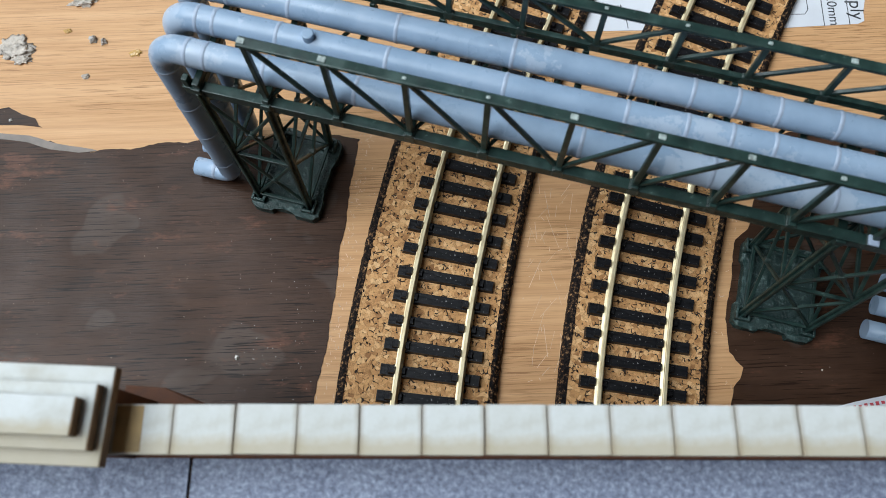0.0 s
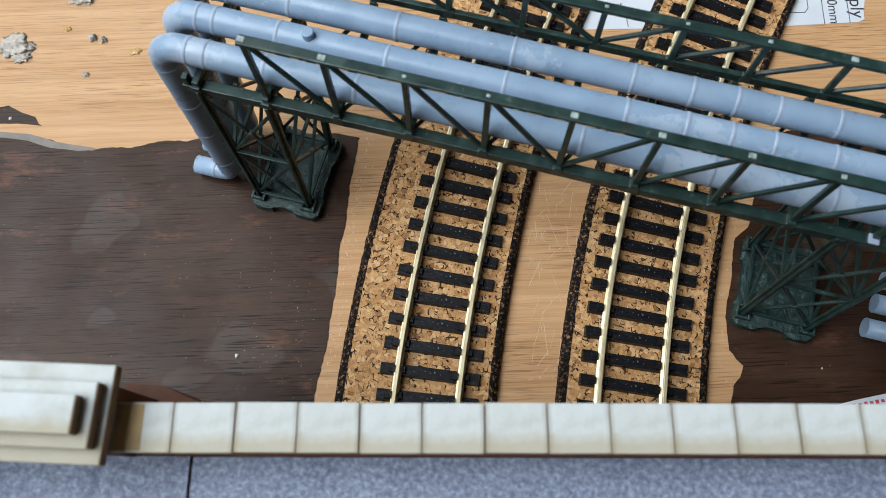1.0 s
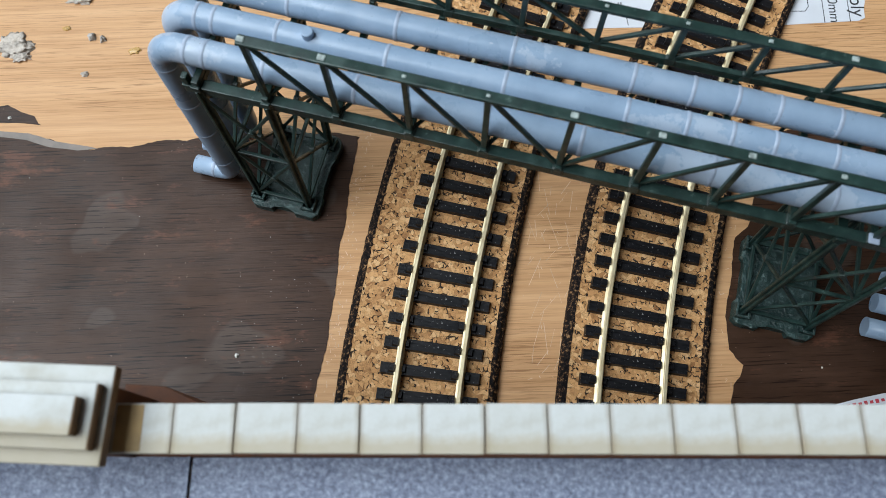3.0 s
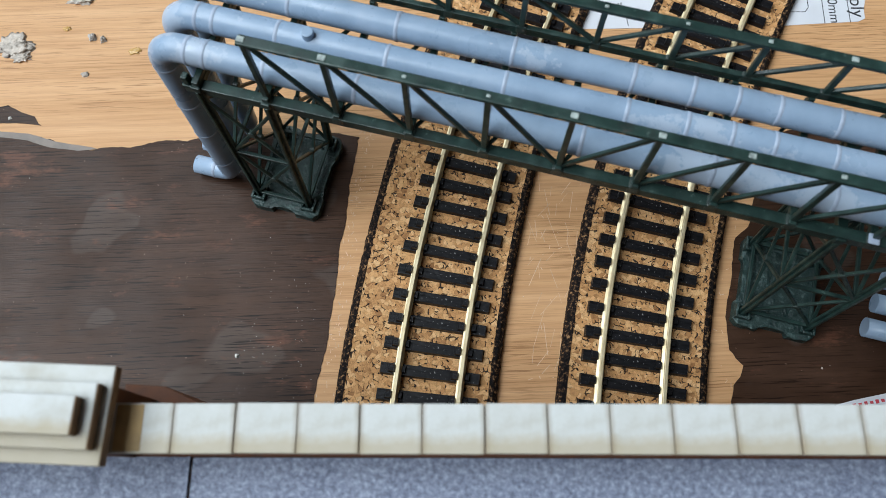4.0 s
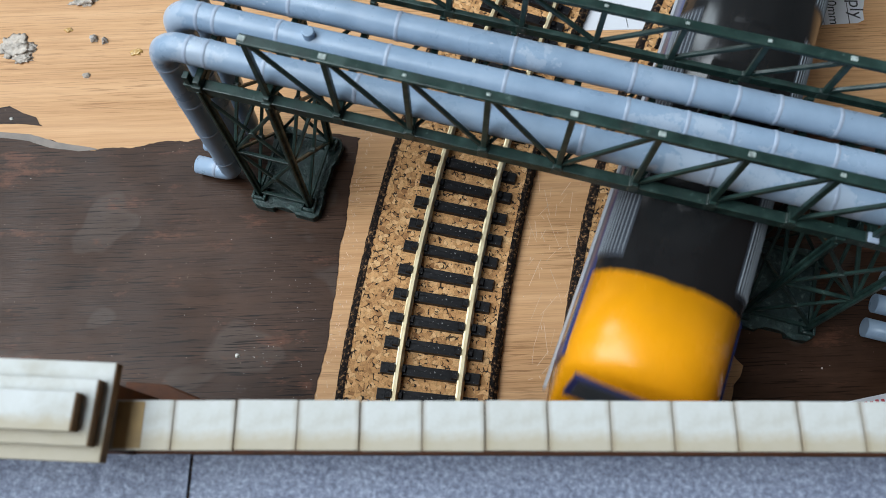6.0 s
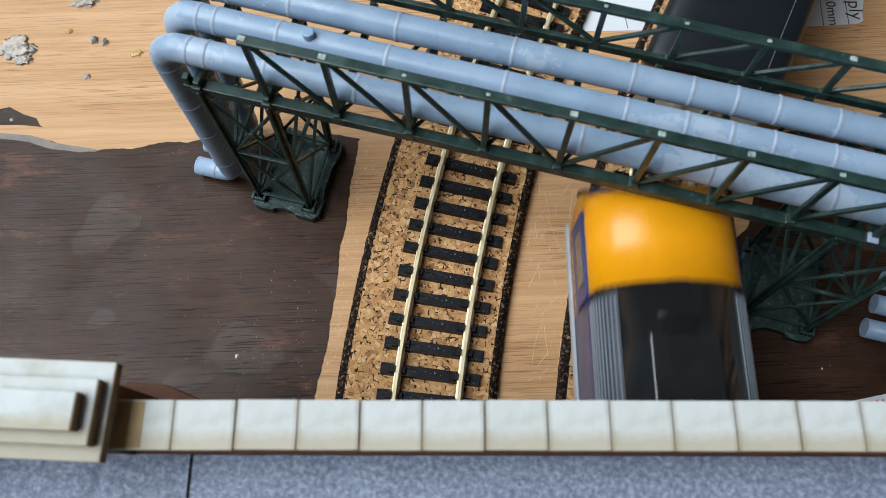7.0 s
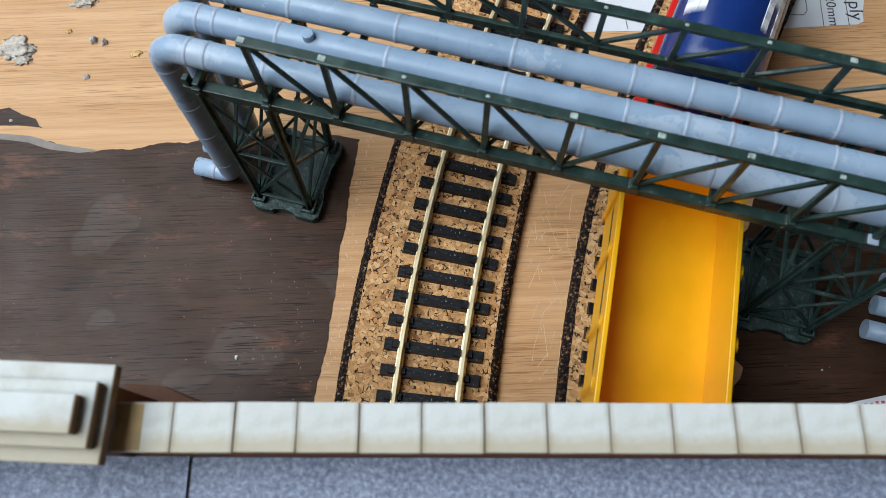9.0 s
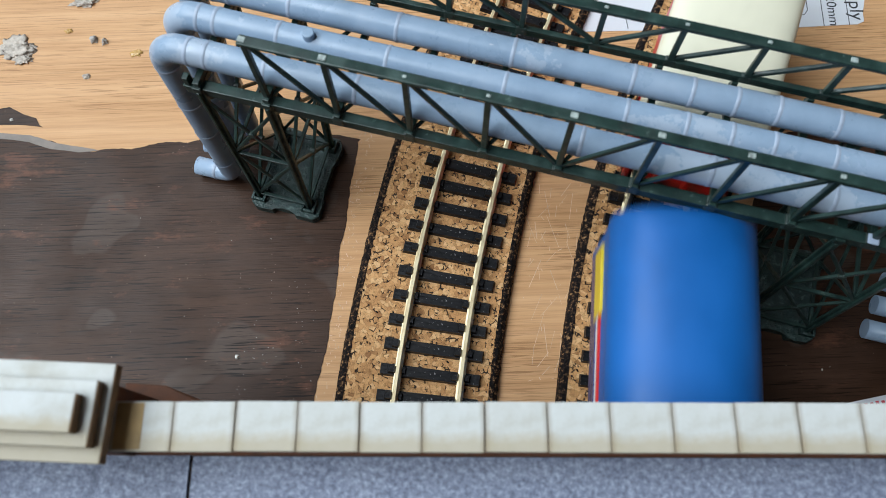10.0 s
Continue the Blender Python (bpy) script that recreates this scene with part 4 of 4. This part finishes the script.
def coupling(parent, x, sgn):
    """A wide hooked coupling on a drawbar."""
    bm = box(B(), min(x, x + sgn * 9), max(x, x + sgn * 9), -2.0, 2.0, 2.6, 4.0, 0.2)
    box(bm, x + sgn * 9 - 0.7, x + sgn * 9 + 0.7, -7.6, 7.6, 2.6, 4.6, 0.3)
    for y in (-7.2, 7.2):
        box(bm, min(x, x + sgn * 9), max(x, x + sgn * 9), y - 0.5, y + 0.5, 2.6, 3.8, 0.2)
    box(bm, min(x + sgn * 3, x + sgn * 11), max(x + sgn * 3, x + sgn * 11), -0.6, 0.6, 4.0, 5.4, 0.2)
    part("coupling", bm, CHASSIS, parent, "black hooked coupling")


def buffers(parent, x, sgn, z=13.0, material=None):
    for y in (-11.5, 11.5):
        bm = cylinder(B(), (x + sgn * 1.6, y, z), 1.5, 3.4, "X", 14)
        cylinder(bm, (x + sgn * 4.4, y, z), 0.8, 3.0, "X", 12)
        cylinder(bm, (x + sgn * 6.0, y, z), 2.5, 0.9, "X", 20, 0.25)
        part("buffer", bm, material or CHASSIS, parent)


def underframe(parent, L, wheelbase, w=27.0, z=15.0, material=None):
    mat = material or CHASSIS
    bm = box(B(), -L / 2, L / 2, -w / 2, w / 2, z - 4.0, z, 0.3)
    for y in (-w / 2 + 1.2, w / 2 - 1.2):
        for x in (-wheelbase / 2, wheelbase / 2):
            box(bm, x - 4, x + 4, y - 1.0, y + 1.0, 3.5, z - 3.8, 0.5)
            box(bm, x - 6.5, x + 6.5, y - 0.5, y + 0.5, z - 6.4, z - 4.0, 0.4)
        box(bm, -wheelbase / 2 + 5, wheelbase / 2 - 5, y - 0.5, y + 0.5, 4.2, 5.2, 0.2)
    part("underframe", bm, mat, parent, "underframe with axle guards and springs")
    for x in (-wheelbase / 2, wheelbase / 2):
        wheelset(parent, x)
    for sgn in (-1, 1):
        coupling(parent, sgn * L / 2, sgn)
        buffers(parent, sgn * L / 2, sgn, z - 2.0)


def end_ribs(parent, xs, w, z0, z1, material, ys):
    for sgn in (-1, 1):
        for y in ys:
            part("end_rib", box(B(), min(sgn * xs, sgn * (xs + 1.8)), max(sgn * xs, sgn * (xs + 1.8)), y - 0.9, y + 0.9, z0, z1, 0.3), material, parent)


def van(name, L, w, zs, zr, side, roof, label, ribs, roof_over=0.8, round_roof=0.5, zb=15.0, wheelbase=None):
    v = empty(name, Matrix.Identity(4), label, "goods van", "vehicles of the train")
    underframe(v, L - 1, wheelbase or L * 0.55, 26.5, zb)
    bm = B()
    loft(bm, [hoop(x, w - 1.0, zb, zs, zr - 0.8, 14, 0.0, round_roof) for x in (-L / 2, L / 2)], False)
    part("body", bm, side, v)
    bm = B()
    outer = [hoop(x, w + roof_over, zs - 0.6, zs, zr, 18, 0.0, round_roof) for x in (-L / 2 - 0.6, -L / 2 + 1.0, L / 2 - 1.0, L / 2 + 0.6)]
    outer[0] = [(x, y * 0.985, z - 0.25) for x, y, z in outer[0]]
    outer[3] = [(x, y * 0.985, z - 0.25) for x, y, z in outer[3]]
    loft(bm, outer, True)
    part("roof", bm, roof, v)
    if ribs:
        end_ribs(v, L / 2, w, zb, zs + (zr - zs) * 0.45, side, ribs)
    return v


def side_panel(parent, name, x0, x1, sgn, w, z0, z1, material, label="", proud=0.25):
    y0, y1 = sorted((sgn * (w / 2 - 0.3), sgn * (w / 2 + proud)))
    return part(name, box(B(), x0, x1, y0, y1, z0, z1, 0.08), material, parent, label)


def locomotive():
    L, w = 215.0, 35.0
    v = empty("diesel_locomotive", Matrix.Identity(4), "blue diesel locomotive with yellow cab ends and dark grey roof", "locomotive", "vehicles of the train")
    part("chassis", box(B(), -L / 2 + 2, L / 2 - 2, -14, 14, 9, 13, 0.4), CHASSIS, v)
    xm = L / 2 - 30.0
    part("body", loft(B(), [hoop(x, w, 12.5, 36, 48.2, 16, 0.4, 0.85, 1.0) for x in (-xm, xm)], True), LOCO_BLUE, v, "blue body side")
    part("roof", loft(B(), [[(x, y, z) for x, y, z in hoop(x, w - 0.6, 36.5, 37.6, 49.8, 24, 0, 0.9, 1.0)] for x in (-xm - 0.2, xm + 0.2)], True), ROOF_GREY, v, "glossy dark grey roof")
    for sgn in (-1, 1):
        secs = [hoop(sgn * x, ww, zb, zs, zr, 20, 0.4, sq, 0.95) for x, ww, zb, zs, zr, sq in (
            (xm, w, 12.5, 36, 49.8, 0.85), (L / 2 - 12, w, 12.5, 36, 49.7, 0.85), (L / 2 - 8.4, w - 0.5, 12.5, 35.5, 48.6, 0.8), (L / 2 - 6.6, w - 1.0, 12.5, 34, 46.2, 0.6),
            (L / 2 - 3.4, w - 2.2, 12.5, 27.5, 33.6, 0.3), (L / 2 - 1.2, w - 2.8, 12.5, 25, 30.0, 0.3), (L / 2 - 0.2, w - 4.5, 13.0, 23, 27.5, 0.3), (L / 2, w - 7.0, 13.5, 22, 26.0, 0.3))]
        cab = part("cab", loft(B(), secs, True), YELLOW, v, "yellow painted cab end")
        # windscreens in a blue surround on the sloping face
        a, b = Vector((sgn * (L / 2 - 2.85), 0, 34.2)), Vector((sgn * (L / 2 - 6.3), 0, 45.2))
        d = b - a
        nrm = Vector((d.z * sgn, 0, -d.x * sgn)).normalized() * 0.35
        def sloping(name, y0, y1, f0, f1, lift, mat, lab):
            bm = B()
            p0, p1 = a + d * f0, a + d * f1
            low = [bm.verts.new((p.x + nrm.x * q, y, p.z + nrm.z * q)) for q in (-2.0, lift) for p, y in ((p0, y0), (p0, y1), (p1, y1 * 0.96), (p1, y0 * 0.96))]
            for f in ((0, 1, 2, 3), (4, 5, 6, 7), (0, 1, 5, 4), (1, 2, 6, 5), (2, 3, 7, 6), (3, 0, 4, 7)):
                bm.faces.new([low[i] for i in f])
            part(name, bm, mat, cab, lab)

        sloping("windscreen_surround", -14.6, 14.6, -0.12, 0.70, 0.9, LOCO_BLUE, "blue windscreen surround")
        for y0, y1 in ((-13.2, -0.9), (0.9, 13.2)):
            sloping("windscreen", y0, y1, -0.03, 0.60, 1.6, GLASS, "windscreen pane with reflected light in its grey")
        for y in (-5.6, 5.6):
            part("marker_light", box(B(), min(sgn * (L / 2 - 0.8), sgn * (L / 2 + 0.5)), max(sgn * (L / 2 - 0.8), sgn * (L / 2 + 0.5)), y - 1.3, y + 1.3, 23.0, 25.6, 0.3), LAMP_WHITE, cab, "white square marker panel")
        for s2 in (-1, 1):
            xa, xb = sorted((sgn * (xm - 0.5), sgn * (L / 2 - 9.5)))
            side_panel(v, "cab_side", xa, xb, s2, w, 24, 38.5, LOCO_BLUE, "blue cab side", 0.45)
            side_panel(v, "side_window", xa + 4, xb - 4, s2, w, 29, 36.5, GLASS, "dark cab side window", 0.65)
        buffers(v, sgn * (L / 2 - 0.5), sgn, 12.5)
        coupling(v, sgn * (L / 2 - 2), sgn)
        part("buffer_beam", box(B(), min(sgn * (L / 2 - 4), sgn * (L / 2 + 0.4)), max(sgn * (L / 2 - 4), sgn * (L / 2 + 0.4)), -14.5, 14.5, 9.5, 15.0, 0.5), CHASSIS, v)
        bogie = part("bogie", box(B(), sgn * 62 - 24, sgn * 62 + 24, -12.5, 12.5, 3.5, 9.5, 0.8), CHASSIS, v)
        for dx in (-17, 0, 17):
            wheelset(v, sgn * 62 + dx, 6.4)
    for s2 in (-1, 1):
        side_panel(v, "lower_stripe", -L / 2 + 5, L / 2 - 5, s2, w, 12.6, 15.8, LOCO_STRIPE, "pale grey lower stripe", 0.45)
        # louvred grilles along the roof shoulder
        for x0, x1 in ((-76, -5), (5, 74)):
            shoulder = [(17.4 * math.cos(t), 37.3 + 12.5 * math.sin(t) ** 0.9) for t in [0.06 + 0.10 * k for k in range(8)]]
            ring = [(s2 * y, z) for y, z in shoulder] + [(s2 * (y - 1.5), z - 1.5) for y, z in reversed(shoulder)]
            g = part("roof_grille", loft(B(), [[(x, y, z) for y, z in ring] for x in (x0, x1)], False), GRILLE, v, "dark louvred grille along the roof edge")
            bm = B()
            for k in range(9):
                t = 0.09 + 0.078 * k
                y, z = s2 * 17.45 * math.cos(t), 37.35 + 12.55 * math.sin(t) ** 0.9
                box(bm, x0 + 1, x1 - 1, y - 0.14, y + 0.14, z - 0.2, z + 0.2)
            part("louvre", bm, LOUVRE, g, "silver-grey louvre slats")
    for x0, x1 in ((-66, -38), (20, 47)):
        part("roof_hatch", box(B(), x0, x1, -7.4, 7.4, 47.0, 49.9, 0.5), ROOF_GREY, v, "raised black roof hatch")
    for x in (-70, -8, 8, 60):
        part("roof_rib", tube(B(), [(x, 12.6 * math.cos(a), 37.7 + 12.35 * math.sin(a) ** 0.95) for a in [math.pi * (0.22 + 0.56 * k / 14) for k in range(15)]], 0.3, 6), ROOF_GREY, v)
    part("exhaust_port", box(B(), -31, -24.5, -7.6, -2.2, 47.6, 50.4, 0.3), CHASSIS, v, "black exhaust port")
    part("exhaust_rim", box(B(), -33.0, -23.0, -2.2, -1.5, 48.6, 51.2, 0.2), LOUVRE, v, "pale raised rim beside the exhaust")
    return v


def dark_roof_van():
    L, w = 117.0, 33.3
    v = van("cream_goods_van", L, w, 41.0, 46.4, VAN_CREAM, VAN_ROOF_BLACK, "long cream-sided goods van with a plain black roof", (), 0.6, 0.75)
    for y, mat, lab in ((-9.8, CHASSIS, "dark roof seam"), (11.6, LOUVRE, "pale roof seam"), (16.5, LOUVRE, "pale roof edge")):
        zt = 45.6 if abs(y) < 12 else 42.4
        part("roof_seam", box(B(), -L / 2 + 0.5, L / 2 - 0.5, y - (0.3 if y < 0 else 0.06), y + (0.3 if y < 0 else 0.06), zt - 2.0, zt, 0.04), mat, v, lab)
    for sgn in (-1, 1):
        xs = sgn * L / 2
        for y in (-3.6, 3.6):
            part("end_pillar", box(B(), min(xs, xs + sgn * 1.2), max(xs, xs + sgn * 1.2), y - 1.3, y + 1.3, 15, 39, 0.3), VAN_CREAM, v)
        part("end_door", box(B(), min(xs, xs + sgn * 0.6), max(xs, xs + sgn * 0.6), -2.3, 2.3, 16, 38, 0.2), VAN_CREAM, v)
        side_panel(v, "sliding_door", -26, 26, sgn, w - 1, 17, 36.5, VAN_CREAM, "", 0.6)
        side_panel(v, "door_rail", -54, 54, sgn, w - 1, 36.2, 37.2, VAN_CREAM, "", 0.9)
        side_panel(v, "orange_line", -40, -6, sgn, w - 1, 31.6, 32.4, RUSTY, "thin orange-brown stripe", 0.75)
    return v


def black_tank_wagon():
    L = 66.0
    v = empty("black_tank_wagon", Matrix.Identity(4), "glossy black tank wagon with walkways and side panels", "tank wagon", "vehicles of the train")
    underframe(v, L, 38, 27, 14)
    part("running_board", box(B(), -L / 2 + 1, L / 2 - 1, -14.2, 14.2, 14, 15.4, 0.3), TANK_BLACK, v)
    R, zc = 13.4, 27.4
    secs = []
    for x, f in ((-30.0, 0.72), (-29.4, 0.86), (-28.0, 0.96), (-26, 1.0), (26, 1.0), (28.0, 0.96), (29.4, 0.86), (30.0, 0.72)):
        secs.append([(x, R * f * math.cos(2 * math.pi * k / 36), zc + R * f * math.sin(2 * math.pi * k / 36)) for k in range(36)])
    part("tank", loft(B(), secs, True), TANK_BLACK, v, "glossy black tank barrel")
    for s2 in (-1, 1):
        # sloping side cladding with a flat walkway along its top
        prof = [(s2 * 10.0, 15.4), (s2 * 15.6, 15.4), (s2 * 15.4, 28.0), (s2 * 12.4, 36.4), (s2 * 7.4, 37.4), (s2 * 7.4, 30.0)]
        part("side_casing", loft(B(), [[(x, y, z) for y, z in prof] for x in (-23.0, 17.0)], False), TANK_BLACK, v, "flat-topped black side casing")
        part("walkway_edge", box(B(), -23, 17, s2 * 7.2 - 0.3, s2 * 7.2 + 0.3, 37.0, 38.6, 0.15), TANK_BLACK, v)
        for x in (-18, -3, 12):
            part("casing_rib", box(B(), x - 0.5, x + 0.5, min(s2 * 15.3, s2 * 16.2), max(s2 * 15.3, s2 * 16.2), 15.4, 28.5, 0.2), TANK_BLACK, v)
    # slanted plate, its pale colour stands for reflected window light
    m = Matrix.Translation((0, -10.6, 37.4)) @ Matrix.Rotation(0.62, 4, "X")
    part("side_plate", box(B(), -30.5, -16.5, -2.3, 2.3, -0.2, 0.5, 0.15, m), TANK_PLATE, v, "side plate with a pale blue reflection in its colour")
    part("filler_cap", cylinder(B(), (-6, 0, zc + R + 0.2), 3.4, 2.2, "Z", 24, 0.5), TANK_BLACK, v)
    for y in (-3.2, -0.2, 2.4):
        part("printed_bar", box(B(), 28.6, 29.8, y - 0.8, y + 0.8, 34.4, 37.2, 0.1), LETTER_WHITE, v, "small white panel")
    return v


def green_van():
    L, w = 68.0, 31.0
    v = van("green_goods_van", L, w, 42.5, 47.1, VAN_GREEN, ROOF_WHITE, "green goods van with an ivory-white roof", (-12.5, -4.2, 4.2, 12.5), 2.6, 0.8)
    for x in (-18, -6, 6, 18):
        for y in (-6.2, 6.2):
            part("roof_vent", box(B(), x - 1.6, x + 1.6, y - 0.6, y + 0.6, 45.9, 47.25, 0.25), ROOF_WHITE, v)
    for sgn in (-1, 1):
        side_panel(v, "van_door", -13, 13, sgn, w - 1, 16, 36, VAN_GREEN, "", 0.7)
        side_panel(v, "painted_lettering", -28, 22, sgn, w - 1, 26.5, 30.5, PIPE, "pale grey lettering band", 0.85)
    return v


def yellow_open_wagon():
    L, w, zf, zt = 64.0, 30.4, 16.0, 33.6
    v = empty("yellow_open_wagon", Matrix.Identity(4), "empty yellow open wagon with scuffed sides", "open wagon", "vehicles of the train")
    underframe(v, L - 1, 36, 26, 14)
    part("wagon_floor", box(B(), -L / 2, L / 2, -w / 2, w / 2, 14, zf, 0.2), WAGON_YELLOW, v)
    for s2 in (-1, 1):
        y0, y1 = sorted((s2 * (w / 2 - 1.3), s2 * w / 2))
        part("side_wall", box(B(), -L / 2, L / 2, y0, y1, zf, zt, 0.25), WAGON_YELLOW, v)
        for x in (-24, -9, 9, 24):
            ya, yb = sorted((s2 * w / 2, s2 * (w / 2 + 1.0)))
            part("side_stanchion", box(B(), x - 0.9, x + 0.9, ya, yb, 14, zt - 1, 0.25), WAGON_YELLOW, v)
        part("scuff", box(B(), -22, 20, min(s2 * (w / 2 - 0.1), s2 * (w / 2 + 0.12)), max(s2 * (w / 2 - 0.1), s2 * (w / 2 + 0.12)), 26, 27.4, 0.05), SCUFF, v, "black scuff marks")
        x0, x1 = sorted((s2 * (L / 2 - 1.3), s2 * L / 2))
        part("end_wall", box(B(), x0, x1, -w / 2 + 1.3, w / 2 - 1.3, zf, zt, 0.25), WAGON_YELLOW, v)
    end_ribs(v, L / 2, w, 13, zt - 1.5, WAGON_YELLOW, (-5.0, 5.0))
    return v


def blue_tank_wagon():
    L, R, zc = 68.0, 13.9, 29.8
    v = empty("blue_tank_wagon", Matrix.Identity(4), "deep blue tank wagon with scarlet frame and filler dome", "tank wagon", "vehicles of the train")
    underframe(v, L, 38, 26, 14)
    part("red_solebar", box(box(B(), -L / 2, L / 2, -15.2, -11.5, 11.0, 15.5, 0.3), -L / 2, L / 2, 11.5, 15.2, 11.0, 15.5, 0.3), WAGON_RED, v, "scarlet side frame")
    for sgn in (-1, 1):
        x0, x1 = sorted((sgn * (L / 2 - 1.6), sgn * (L / 2 + 0.5)))
        part("red_end_frame", box(B(), x0, x1, -15.2, 15.2, 11.0, 16.5, 0.3), WAGON_RED, v, "scarlet end frame")
        part("tank_cradle", box(B(), min(sgn * 24, sgn * 29), max(sgn * 24, sgn * 29), -12.5, 12.5, 15.4, 21.0, 0.5), WAGON_RED, v)
    secs = []
    for x, f in ((-32.5, 0.80), (-32.0, 0.93), (-31.0, 0.985), (-29.5, 1.0), (29.5, 1.0), (31.0, 0.985), (32.0, 0.93), (32.5, 0.80)):
        secs.append([(x, R * f * math.cos(2 * math.pi * k / 40), zc + R * f * math.sin(2 * math.pi * k / 40)) for k in range(40)])
    part("tank", loft(B(), secs, True), TANK_BLUE, v, "deep blue tank barrel")
    bm = B()
    cylinder(bm, (2.2, 0, zc + R - 0.3), 7.2, 1.4, "Z", 32, 0.3)
    bmesh.ops.create_uvsphere(bm, u_segments=24, v_segments=12, radius=5.2, matrix=Matrix.Translation((2.2, 0, zc + R + 0.6)) @ Matrix.Diagonal((1, 1, 0.6, 1)))
    part("filler_dome", bm, WAGON_RED, v, "scarlet filler dome")
    rnd2 = random.Random(9)
    for s2 in (-1, 1):
        # white lettering on the barrel and a ladder beside it
        for k in range(7):
            x = -12.4 + k * 4.6
            for a0 in (0.62, 0.78, 0.93):
                if rnd2.random() < 0.1:
                    continue
                a = math.pi / 2 - s2 * a0
                m = Matrix.Translation((x, R * math.cos(a), zc + R * math.sin(a))) @ Matrix.Rotation(a - math.pi / 2, 4, "X")
                part("lettering_bar", box(B(), -1.9, 1.9, -1.05, 1.05, -0.4, 0.12, 0.05, m), LETTER_WHITE, v, "white lettering bar")
        part("ladder_rail", bar(B(), (-3, s2 * 13.6, 16), (-3, s2 * 6.5, 39.6), 0.8, 0.8, 0.15), WAGON_RED, v)
        part("ladder_rail", bar(B(), (3, s2 * 13.6, 16), (3, s2 * 6.5, 39.6), 0.8, 0.8, 0.15), WAGON_RED, v)
        for f in (0.2, 0.4, 0.6, 0.8):
            y, z = s2 * (13.6 - 7.1 * f), 16 + 23.6 * f
            part("ladder_rung", bar(B(), (-3, y, z), (3, y, z), 0.6, 0.6, 0.1), WAGON_RED, v)
    return v


def blue_van():
    L, w = 107.0, 33.0
    v = van("blue_goods_van", L, w, 40.0, 51.5, VAN_BLUE, VAN_BLUE, "long bright blue van with a rounded roof", (-8.0, 0.0, 8.0), 0.3, 0.85)
    for sgn in (-1, 1):
        part("end_panel", box(B(), min(sgn * L / 2, sgn * (L / 2 + 0.7)), max(sgn * L / 2, sgn * (L / 2 + 0.7)), -w / 2 + 1, w / 2 - 1, 15.2, 27, 0.2), NAVY, v, "dark navy lower end panel")
        side_panel(v, "lower_band", -L / 2 + 2, L / 2 - 2, sgn, w - 1, 17, 24, TANK_BLUE, "dark blue lower band", 0.35)
        side_panel(v, "red_stripe", -L / 2 + 3, L / 2 - 26, sgn, w - 1, 28.6, 29.8, WAGON_RED, "thin red stripe", 0.6)
        side_panel(v, "white_stripe", -L / 2 + 3, L / 2 - 26, sgn, w - 1, 26.4, 28.2, LETTER_WHITE, "thin white stripe", 0.55)
        side_panel(v, "yellow_panel", -L / 2 + 3, -L / 2 + 20, sgn, w - 1, 24.0, 31.6, PANEL_YELLOW, "yellow printed panel", 0.7)
    return v


def red_van():
    L, w = 70.0, 30.0
    v = van("red_goods_van", L, w, 40.5, 45.2, WAGON_RED, ROOF_IVORY, "red goods van with an ivory roof", (-12, -4, 4, 12), 1.6, 0.8)
    for sgn in (-1, 1):
        side_panel(v, "van_door", -13, 13, sgn, w - 1, 16, 35.5, WAGON_RED, "", 0.7)
    return v


NAVY = plastic("dark_navy", (0.006, 0.015, 0.05), 0.35, 0.2, None, 150)
RUSTY = plastic("dirty_orange_brown", (0.34, 0.17, 0.06), 0.6, 0.3, None, 250)
SCUFF = plastic("black_scuff", (0.05, 0.04, 0.02), 0.6, 0.5, (0.7, 0.4, 0.02), 250)
ROOF_IVORY = plastic("ivory_roof_with_yellow_edges", (0.80, 0.77, 0.60), 0.4, 0.06, (0.70, 0.52, 0.20), 100, 0.05)

# vehicle, time at which its middle passes the mark, the mark (mm along the track), half the pivot distance
TRAIN = [
    (locomotive(), 5.7, 99.5 + 110.5, 62.0),
    (dark_roof_van(), 7.3, 87.8 + 59.0, 44.0),
    (black_tank_wagon(), 8.0, 92.0 + 31.6, 19.0),
    (green_van(), 8.4, 97.0 + 35.0, 19.0),
    (yellow_open_wagon(), 9.2, 77.0 - 31.6, 18.0),
    (blue_tank_wagon(), 9.2, 101.8 + 34.0, 19.0),
    (blue_van(), 9.6, 98.8 + 52.8, 42.0),
    (red_van(), 9.9, 152.2 + 36.0, 19.0),
]
# seconds and speed (mm/s): the train pulls away, then gathers speed
SPEEDS = [(0.0, 0.0), (1.8, 0.0), (5.0, 150.0), (5.7, 150.0), (6.4, 142.5), (7.1, 183.0), (8.0, 197.0), (8.6, 216.0), (9.2, 231.0), (10.0, 255.0)]


def travelled(t):
    d = 0.0
    for (t0, v0), (t1, v1) in zip(SPEEDS, SPEEDS[1:]):
        if t <= t0:
            break
        q = min(t, t1)
        vq = v0 + (v1 - v0) * (q - t0) / (t1 - t0)
        d += (v0 + vq) / 2 * (q - t0)
    return d


def motions():
    """The train runs along the second track."""
    for vehicle, t_ref, s_ref, half in TRAIN:
        rows = []
        for k in range(101):
            t = k / 10
            s = s_ref - (travelled(t) - travelled(t_ref))
            fx, fy, _ = on_track(TRACK_TWO, s - half)
            rx, ry, _ = on_track(TRACK_TWO, s + half)
            rows.append((t, place((fx + rx) / 2, (fy + ry) / 2, 7.08, math.degrees(math.atan2(fy - ry, fx - rx)))))
        walk(vehicle, rows)


motions()
